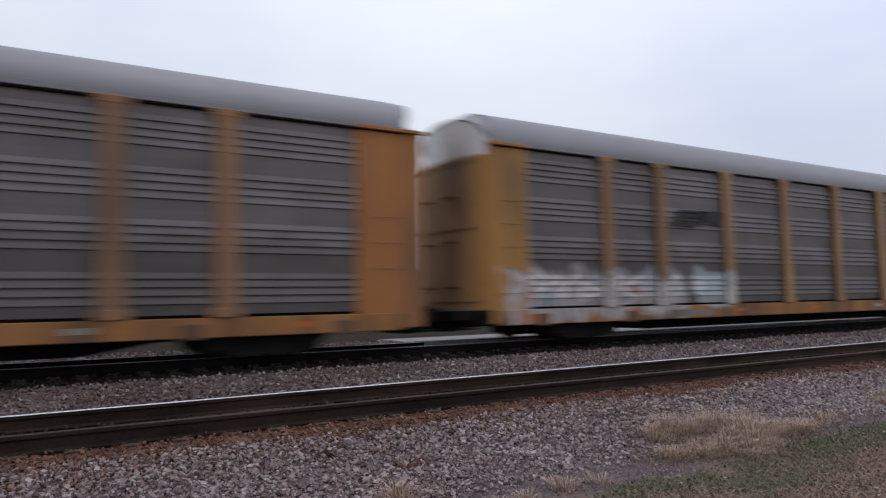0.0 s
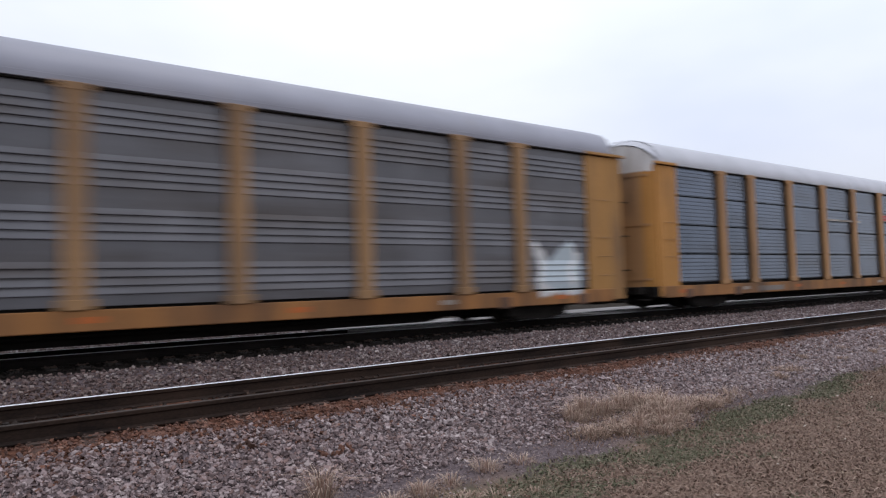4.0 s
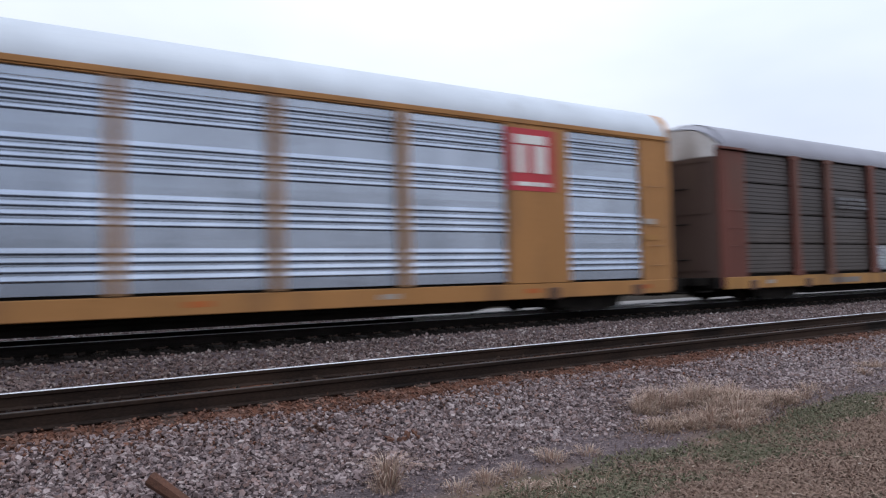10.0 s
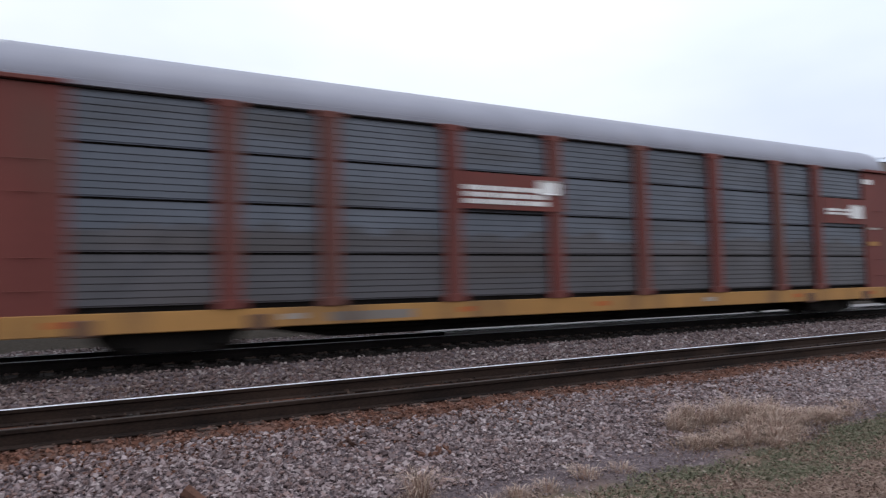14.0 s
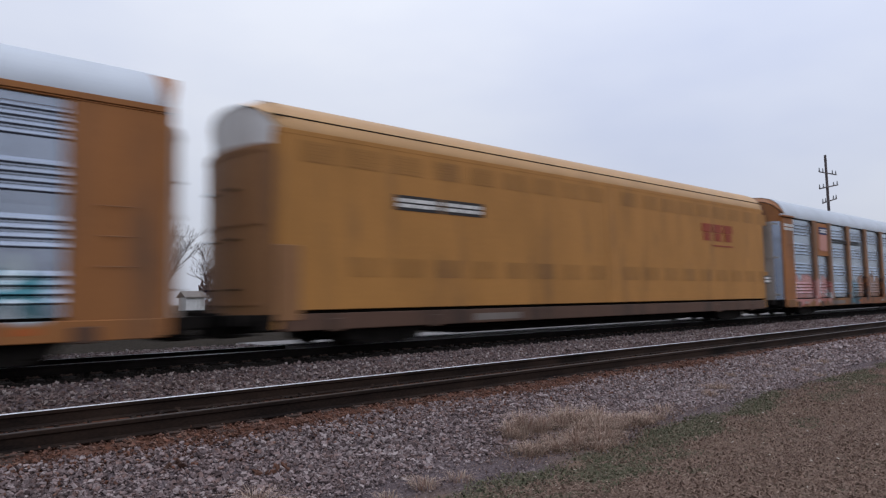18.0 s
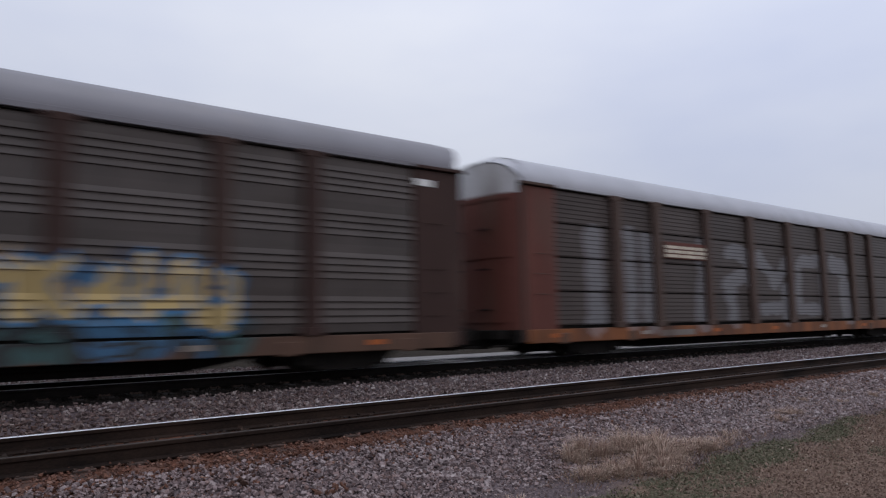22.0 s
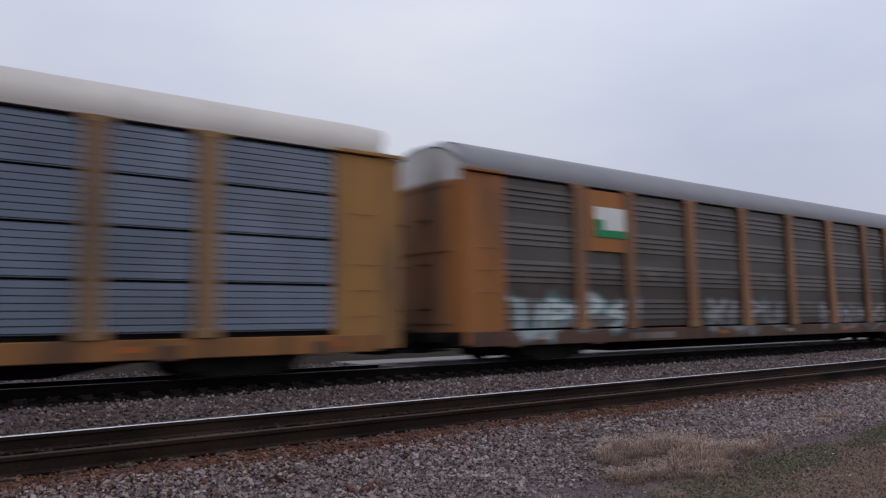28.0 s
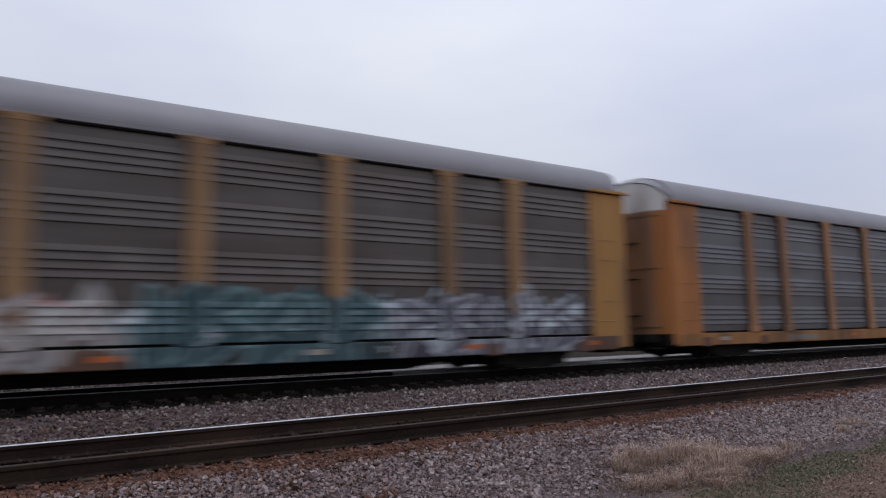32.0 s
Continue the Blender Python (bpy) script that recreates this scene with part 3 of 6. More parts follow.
WORDS = {
    1: [(scrawl(-12.5, -6.5, 0.65, 1.6, 8, 0.08, 1), (0.5, 0.47, 0.46), (0.2, 0.17, 0.17), 0.7)],
    8: [(scrawl(-4.1, 1.0, 0.95, 1.6, 7, 0.05, 2), (0.42, 0.45, 0.5), (0.06, 0.06, 0.08), 0.6),
        (scrawl(5.0, 11.5, 0.75, 1.8, 8, 0.06, 3), (0.46, 0.4, 0.28), (0.1, 0.09, 0.09), 0.6)],
    12: [(scrawl(-4.0, 7.8, 0.35, 1.75, 12, 0.15, 4), (0.016, 0.022, 0.026), (0.13, 0.2, 0.22), 0.92)],
    14: [(scrawl(-11.7, -7.3, 0.65, 1.75, 4, 0.11, 5), (0.5, 0.26, 0.24), (0.36, 0.08, 0.06), 0.75),
         (scrawl(-2.6, 1.7, 0.5, 1.75, 4, 0.17, 6), (0.27, 0.105, 0.042), (0.09, 0.045, 0.03), 0.8),
         (scrawl(3.2, 11.8, 0.55, 1.9, 7, 0.17, 7), (0.02, 0.04, 0.032), (0.17, 0.06, 0.03), 0.85)],
    15: [([(-12.0 + 1.12 * i, 1.78 + 0.07 * (i % 2), -11.65 + 1.12 * i, 1.9 + 0.05 * (i % 3), 0.2) for i in range(6)], (0.62, 0.64, 0.64), (0.012, 0.014, 0.04), 0.92),
         ([(-11.9 + 1.12 * i, 0.75, -11.8 + 1.12 * i, 1.3, 0.3) for i in range(6)], (0.015, 0.022, 0.02), (0.07, 0.085, 0.03), 0.85),
         (scrawl(-5.1, 1.3, 0.8, 1.95, 6, 0.13, 21), (0.5, 0.075, 0.045), (0.6, 0.55, 0.55), 0.9),
         (scrawl(1.8, 7.6, 1.3, 2.05, 6, 0.14, 22), (0.42, 0.3, 0.11), (0.035, 0.13, 0.26), 0.9)],
    20: [(scrawl(-11.6, -7.0, 0.75, 1.5, 4, 0.12, 10), (0.42, 0.46, 0.47), (0.1, 0.19, 0.2), 0.85),
         (scrawl(-3.4, 0.8, 0.75, 1.5, 4, 0.08, 11), (0.3, 0.3, 0.31), (0.1, 0.1, 0.1), 0.6),
         (scrawl(3.5, 11.4, 0.75, 1.4, 6, 0.08, 12), (0.25, 0.23, 0.22), (0.08, 0.07, 0.07), 0.6)],
    22: [(scrawl(-5.9, 0.3, 0.65, 1.55, 5, 0.09, 13), (0.42, 0.4, 0.4), (0.13, 0.1, 0.09), 0.7),
         (scrawl(0.6, 5.5, 0.45, 1.7, 5, 0.15, 14), (0.02, 0.05, 0.06), (0.15, 0.22, 0.24), 0.85),
         (scrawl(5.8, 11.3, 0.45, 1.7, 5, 0.12, 15), (0.055, 0.055, 0.075), (0.32, 0.34, 0.38), 0.8)],
}


# ---- mesh helpers ----
def mesh_ob(name, bm, material, parent=None, label=""):
    me = bpy.data.meshes.new(name)
    bm.to_mesh(me)
    bm.free()
    mats = material if isinstance(material, (list, tuple)) else [material]
    for m in mats:
        me.materials.append(m)
    ob = new(name, me)
    if parent is not None:
        ob.parent = parent
    if label:
        tagged(ob, label)
    return ob


def part(name, bm, material, parent, label=""):
    return mesh_ob(name, bm, material, parent, label)


def box(bm, x0, x1, y0, y1, z0, z1, index=0, bevel=0.0):
    """Adds a box, with its edges taken off by bevel."""
    got = bmesh.ops.create_cube(bm, size=1)["verts"]
    for v in got:
        v.co = Vector(((x0 + x1) / 2 + v.co.x * (x1 - x0), (y0 + y1) / 2 + v.co.y * (y1 - y0), (z0 + z1) / 2 + v.co.z * (z1 - z0)))
    faces = {f for v in got for f in v.link_faces}
    for f in faces:
        f.material_index = index
    if bevel:
        edges = list({e for v in got for e in v.link_edges})
        bmesh.ops.bevel(bm, geom=edges, offset=bevel, segments=1, affect="EDGES", profile=0.5)
    return bm


def boxes(*rows, bevel=0.0):
    bm = bmesh.new()
    for r in rows:
        box(bm, *r, bevel=bevel)
    return bm


def tube(bm, a, b, r, sides=8, r2=None, index=0):
    """Adds a round bar from a to b."""
    a, b = Vector(a), Vector(b)
    d = b - a
    turn = d.to_track_quat("Z", "Y").to_matrix().to_4x4()
    got = bmesh.ops.create_cone(bm, cap_ends=True, segments=sides, radius1=r, radius2=r if r2 is None else r2, depth=d.length,
                                matrix=Matrix.Translation((a + b) / 2) @ turn)["verts"]
    for f in {f for v in got for f in v.link_faces}:
        f.material_index = index
    return bm


def extrude_x(profile, x0, x1, closed=False, steps=1):
    """A strip along x from a profile of (y, z)."""
    bm = bmesh.new()
    rows = [[bm.verts.new((x0 + (x1 - x0) * i / steps, y, z)) for y, z in profile] for i in range(steps + 1)]
    n = len(profile)
    for a, b in zip(rows, rows[1:]):
        for i in range(n if closed else n - 1):
            j = (i + 1) % n
            bm.faces.new((a[i], b[i], b[j], a[j]))
    if closed:
        bm.faces.new(rows[0])
        bm.faces.new(rows[-1][::-1])
    bmesh.ops.recalc_face_normals(bm, faces=bm.faces) if closed else None
    return bm


def thing(name, label, category, group="", kind=""):
    return tagged(new(name), label, category, group, kind)


# ---- ground: one sheet with the shoulder of the ballast and the two track beds ----
def ground_height(x, y):
    """Height of the earth and the ballast beds."""
    knots = [(-400, -0.9), (-30, -0.8), (0, -0.72), (4.2, -0.68), (5.4, -0.64), (6.0, -0.58), (7.2, -0.38), (8.5, -0.362), (9.9, -0.36), (10.9, -0.42),
             (12.2, -0.36), (13.0, -0.28), (13.3, -0.225), (14.0, -0.215), (16.0, -0.21), (16.5, -0.09), (17.6, -0.07), (18.2, -0.3), (19, -0.6), (40, -0.6), (120, -0.4), (4000, -0.4)]
    for (a, p), (b, q) in zip(knots, knots[1:]):
        if y <= b:
            k = (y - a) / (b - a)
            k = k * k * (3 - 2 * k)
            return p + (q - p) * k
    return knots[-1][1]


def build_ground():
    xs = [-2500, -800, -300, -120, -60, -30] + [-14 + 0.5 * i for i in range(129)] + [70, 100, 160, 300, 800, 2500]
    ys = [-1500, -300, -80, -25, -10, -4, -1] + [0.5 + 0.3 * i for i in range(66)] + [22, 26, 32, 45, 70, 120, 250, 600, 1500, 3500]
    bm = bmesh.new()
    grid = [[bm.verts.new((x, y, ground_height(x, y) + (0.02 * noise.noise((x * 0.9, y * 0.9, 0)) if abs(x) < 90 and y < 22 else 0))) for x in xs]
            for y in ys]
    for r, s in zip(grid, grid[1:]):
        for i in range(len(xs) - 1):
            bm.faces.new((r[i], r[i + 1], s[i + 1], s[i]))
    m = bpy.data.materials.new("ground_earth_and_gravel")
    m.use_nodes = True
    n, l = m.node_tree.nodes, m.node_tree.links
    b = n["Principled BSDF"]
    co = n.new("ShaderNodeTexCoord")
    sep = n.new("ShaderNodeSeparateXYZ")
    l.new(co.outputs["Object"], sep.inputs[0])
    wob = n.new("ShaderNodeTexNoise")
    wob.inputs["Scale"].default_value, wob.inputs["Detail"].default_value = 0.8, 5
    l.new(co.outputs["Object"], wob.inputs["Vector"])
    fine = n.new("ShaderNodeTexNoise")
    fine.inputs["Scale"].default_value, fine.inputs["Detail"].default_value = 45, 4
    l.new(co.outputs["Object"], fine.inputs["Vector"])
    mid = n.new("ShaderNodeTexNoise")
    mid.inputs["Scale"].default_value, mid.inputs["Detail"].default_value = 5, 5
    l.new(co.outputs["Object"], mid.inputs["Vector"])

    def ramp(source, p0, c0, p1, c1):
        r = n.new("ShaderNodeValToRGB")
        r.color_ramp.elements[0].position, r.color_ramp.elements[0].color = p0, c0
        r.color_ramp.elements[1].position, r.color_ramp.elements[1].color = p1, c1
        l.new(source, r.inputs["Fac"])
        return r.outputs["Color"]

    def blend(f, a, c):
        mx = n.new("ShaderNodeMix")
        mx.data_type = "RGBA"
        l.new(f, mx.inputs[0])
        l.new(a, mx.inputs[6])
        l.new(c, mx.inputs[7])
        return mx.outputs[2]

    gravel = ramp(fine.outputs["Fac"], 0.3, (0.045, 0.034, 0.035, 1), 0.7, (0.17, 0.135, 0.14, 1))
    sod = n.new("ShaderNodeTexNoise")
    sod.inputs["Scale"].default_value, sod.inputs["Detail"].default_value = 1.5, 7
    l.new(co.outputs["Object"], sod.inputs["Vector"])
    grass = ramp(sod.outputs["Fac"], 0.34, (0.075, 0.072, 0.045, 1), 0.5, (0.165, 0.115, 0.086, 1))
    edge = n.new("ShaderNodeMath")
    edge.operation = "MULTIPLY_ADD"
    edge.inputs[1].default_value = 1.6
    l.new(wob.outputs["Fac"], edge.inputs[0])
    l.new(sep.outputs["Y"], edge.inputs[2])
    rng = n.new("ShaderNodeMapRange")
    rng.inputs["From Min"].default_value, rng.inputs["From Max"].default_value = 5.25, 5.7
    l.new(edge.outputs[0], rng.inputs["Value"])
    out = blend(rng.outputs[0], grass, gravel)
    rust = ramp(mid.outputs["Fac"], 0.3, (0.045, 0.022, 0.015, 1), 0.7, (0.145, 0.066, 0.044, 1))
    low = n.new("ShaderNodeMapRange")
    low.inputs["From Min"].default_value, low.inputs["From Max"].default_value = 7.55, 7.95
    l.new(edge.outputs[0], low.inputs["Value"])
    top = n.new("ShaderNodeMapRange")
    top.inputs["From Min"].default_value, top.inputs["From Max"].default_value = 10.7, 10.2
    l.new(edge.outputs[0], top.inputs["Value"])
    band = n.new("ShaderNodeMath")
    band.operation = "MULTIPLY"
    l.new(low.outputs[0], band.inputs[0])
    l.new(top.outputs[0], band.inputs[1])
    out = blend(band.outputs[0], out, rust)
    # the bed under the train is coloured near black for its shade
    train_shade = ramp(mid.outputs["Fac"], 0.3, (0.006, 0.005, 0.0045, 1), 0.7, (0.02, 0.016, 0.014, 1))
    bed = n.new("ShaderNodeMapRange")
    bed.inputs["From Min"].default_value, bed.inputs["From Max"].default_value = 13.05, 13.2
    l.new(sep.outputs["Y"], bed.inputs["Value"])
    out = blend(bed.outputs[0], out, train_shade)
    pale = ramp(mid.outputs["Fac"], 0.35, (0.006, 0.005, 0.004, 1), 0.7, (0.024, 0.018, 0.015, 1))
    verge = ramp(fine.outputs["Fac"], 0.3, (0.12, 0.11, 0.105, 1), 0.7, (0.3, 0.28, 0.27, 1))
    side = n.new("ShaderNodeMapRange")
    side.inputs["From Min"].default_value, side.inputs["From Max"].default_value = 16.2, 16.45
    l.new(sep.outputs["Y"], side.inputs["Value"])
    out = blend(side.outputs[0], out, verge)
    road = n.new("ShaderNodeMapRange")
    road.inputs["From Min"].default_value, road.inputs["From Max"].default_value = 17.4, 18.0
    l.new(sep.outputs["Y"], road.inputs["Value"])
    out = blend(road.outputs[0], out, pale)
    far = n.new("ShaderNodeMapRange")
    far.inputs["From Min"].default_value, far.inputs["From Max"].default_value = 24.0, 27.0
    l.new(sep.outputs["Y"], far.inputs["Value"])
    scrub = ramp(mid.outputs["Fac"], 0.35, (0.01, 0.009, 0.006, 1), 0.65, (0.04, 0.03, 0.022, 1))
    out = blend(far.outputs[0], out, scrub)
    l.new(out, b.inputs["Base Color"])
    b.inputs["Roughness"].default_value = 0.95
    b.inputs["Specular IOR Level"].default_value = 0.05
    bp = n.new("ShaderNodeBump")
    bp.inputs["Strength"].default_value, bp.inputs["Distance"].default_value = 0.8, 0.02
    l.new(fine.outputs["Fac"], bp.inputs["Height"])
    l.new(bp.outputs["Normal"], b.inputs["Normal"])
    tagged(mesh_ob("ground", bm, m), "dull winter earth with grass and purple-grey gravel by the tracks", "ground", kind="structure")


build_ground()

RAIL = [(-0.070, -0.186), (0.070, -0.186), (0.070, -0.175), (0.012, -0.155), (0.010, -0.06), (0.036, -0.042), (0.037, -0.008), (0.028, -0.0005),
        (-0.028, -0.0005), (-0.037, -0.008), (-0.036, -0.042), (-0.010, -0.06), (-0.012, -0.155), (-0.070, -0.175)]


def build_track(name, ya, z, label, tie_mat, first, count, tie_top, shiny, side):
    """Two rails on timber ties with their plates and spikes."""
    track = tagged(new(name), label, "railway track", kind="structure")
    for y, gloss in ((ya, shiny[0]), (ya + 1.435, shiny[1])):
        rail = part("rail", extrude_x([(y + a, z + b) for a, b in RAIL], -300, 700, closed=True), M[side], track)
        head = extrude_x([(y + a, z + b) for a, b in ((-0.031, -0.003), (-0.026, 0.0015), (0.026, 0.0015), (0.031, -0.003))], -300, 700, closed=True)
        part("rail_head", head, M[gloss], rail, "worn running surface")
    mid = ya + 0.7175
    tie_me = [bpy.data.meshes.new("tie") for _ in range(4)]
    for q, me in enumerate(tie_me):
        bm = boxes((-0.115, 0.115, -1.3 + 0.05 * q, 1.3 - 0.03 * q, -0.18, 0), bevel=0.015)
        for v in bm.verts:
            v.co += Vector((0.012 * noise.noise(v.co * 3 + Vector((q * 7, 0, 0))), 0.02 * noise.noise(v.co * 2 + Vector((0, q * 5, 0))), 0))
        bm.to_mesh(me)
        bm.free()
        me.materials.append(tie_mat)
    bm = boxes((-0.10, 0.10, -0.17, 0.17, 0, 0.022), bevel=0.004)
    for a in (-0.075, 0.075):
        for b in (-0.105, 0.105):
            box(bm, a - 0.012, a + 0.012, b - 0.02, b + 0.02, 0.022, 0.036)
    plate_me = bpy.data.meshes.new("tie_plate")
    bm.to_mesh(plate_me)
    bm.free()
    plate_me.materials.append(M["plate"])
    rng = random.Random(5 + int(ya))
    for k in range(count):
        x = first + 0.5 * k + rng.uniform(-0.03, 0.03)
        tie = new("tie", tie_me[rng.randrange(4)])
        tie.parent = track
        tie.matrix_local = pose(x, mid + rng.uniform(-0.05, 0.05), tie_top, 0, 0, rng.uniform(-1.2, 1.2))
        if x < 30:
            plate = new("tie_plate", plate_me)
            plate.parent = track
            plate.matrix_local = pose(x, ya, tie_top + 0.002)


build_track("near_track", NEAR_A, NEAR_Z, "empty railway track of rusty rails on old brown timber ties", M["tie"], -9, 150, NEAR_Z - 0.205, ("rail_dull", "rail_top"), "rail_side")
build_track("train_track", FAR_A, 0, "railway track under the freight train with rails and ties coloured dark for its shade", M["tie_shaded"], -12, 130, -0.205, ("rail_top", "rail_top"), "rail_shaded")
part_strip = extrude_x([(FAR_A + 0.1, -0.3), (FAR_A + 0.1, -0.012), (FAR_B - 0.1, -0.012), (FAR_B - 0.1, -0.3)], 8.8, 120, closed=True)
tagged(mesh_ob("crossing_strip", part_strip, M["concrete"]), "pale worn concrete strip between the rails", "pavement", kind="structure")
apron = extrude_x([(16.3, -0.3), (16.3, -0.03), (18.05, -0.03), (18.05, -0.3)], 8.8, 120, closed=True)
tagged(mesh_ob("crossing_apron", apron, M["concrete"]), "pale worn concrete strip beyond the far rail", "pavement", kind="structure")


# ---- the train ----
SILL, DECK, EAVE = 0.43, 0.86, 4.70
BAYS = (2.68, 2.0, 2.89, 2.89, 2.89, 2.88, 2.84, 1.97, 2.66)
ROOF = [(-1.60, 4.83), (-1.60, 4.92), (-1.50, 5.12), (-1.30, 5.36), (-1.0, 5.55), (-0.6, 5.66), (-0.2, 5.70), (0, 5.70)]
ROOF = ROOF + [(-y, z) for y, z in ROOF[-2::-1]]


def screen_profile(kind, z0, z1, low=0.21, deep=0.046):
    """Outline of one screen sheet: a flat and four broad ribs above it, or many fine shallow ribs with an open slot below."""
    pts = []
    if kind == "broad":
        pts.append((0, z0))
        h = z1 - z0
        for i in range(4):
            a = z0 + h * (low + 0.16 * i)
            low_edge = 0.032 if deep > 0.04 else 0.012
            pts += [(0, a - h * 0.012), (-deep, a - h * 0.012 + h * low_edge), (-deep, a + h * low_edge), (0, a + h * 0.118)]
        pts += [(0, z1)]
    else:
        a = z0 + 0.045
        h = z1 - a
        pts.append((0, a))
        for i in range(7):
            b = a + h * (0.02 + 0.138 * i)
            pts += [(0, b), (-0.014, b + h * 0.012), (-0.014, b + h * 0.02), (0, b + h * 0.13)]
        pts += [(0, z1)]
    return pts


def build_truck(car, x):
    bm = bmesh.new()
    for sy in (-1, 1):
        y0, y1 = sorted((sy * 1.0, sy * 1.32))
        side = [(-1.3, 0.42), (-1.22, 0.62), (-0.75, 0.66), (-0.5, 0.80), (0.5, 0.80), (0.75, 0.66), (1.22, 0.62), (1.3, 0.42), (1.05, 0.2), (0.62, 0.06), (-0.62, 0.06), (-1.05, 0.2)]
        lo = [bm.verts.new((x + a, y0, b)) for a, b in side]
        hi = [bm.verts.new((x + a, y1, b)) for a, b in side]
        bm.faces.new(lo)
        bm.faces.new(hi[::-1])
        for i in range(len(side)):
            j = (i + 1) % len(side)
            bm.faces.new((lo[i], lo[j], hi[j], hi[i]))
        for a in (-0.89, 0.89):
            box(bm, x + a - 0.24, x + a + 0.24, y0 - 0.04, y1 + 0.04, 0.13, 0.62, bevel=0.05)
    box(bm, x - 0.28, x + 0.28, -1.0, 1.0, 0.34, 0.62, bevel=0.03)
    box(bm, x - 1.2, x + 1.2, -0.62, 0.62, 0.15, 0.6, bevel=0.05)
    for a in (-0.5, 0.5):
        box(bm, x + a - 0.05, x + a + 0.05, -0.95, 0.95, 0.22, 0.36)
    bmesh.ops.recalc_face_normals(bm, faces=bm.faces)
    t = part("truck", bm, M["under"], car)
    for s in (-0.89, 0.89):
        for side in (-0.76, 0.76):
            bm = bmesh.new()
            tube(bm, (x + s, side - 0.065, 0.421), (x + s, side + 0.065, 0.421), 0.418, 28)
            tube(bm, (x + s, side - 0.09 * (1 if side < 0 else -1), 0.421), (x + s, side, 0.421), 0.30, 20)
            part("wheel", bm, M["wheel"], t)
        bm = bmesh.new()
        tube(bm, (x + s, -1.05, 0.421), (x + s, 1.05, 0.421), 0.085, 10)
        part("axle", bm, M["wheel"], t)


def slab(plan, z0, z1):
    """An upright sheet over a line of (x, y) in plan with its thickness inwards."""
    bm = bmesh.new()
    lo = [bm.verts.new((x, y, z0)) for x, y in plan]
    hi = [bm.verts.new((x, y, z1)) for x, y in plan]
    n = len(plan)
    for i in range(n):
        j = (i + 1) % n
        bm.faces.new((lo[i], lo[j], hi[j], hi[i]))
    bm.faces.new(lo[::-1])
    bm.faces.new(hi)
    bmesh.ops.recalc_face_normals(bm, faces=bm.faces)
    return bm


def end_x(xe, s, y):
    """How far the bowed end stands out at y across the car."""
    return xe + s * (0.04 + 0.5 * (1 - math.sqrt(max(0.0, 1 - (y / 1.61) ** 2))))


def door_x(xe, s, y):
    """The doors below bow out further than the roof's end."""
    return xe + s * (-0.09 + 0.63 * (1 - math.sqrt(max(0.0, 1 - (y / 1.61) ** 2))))


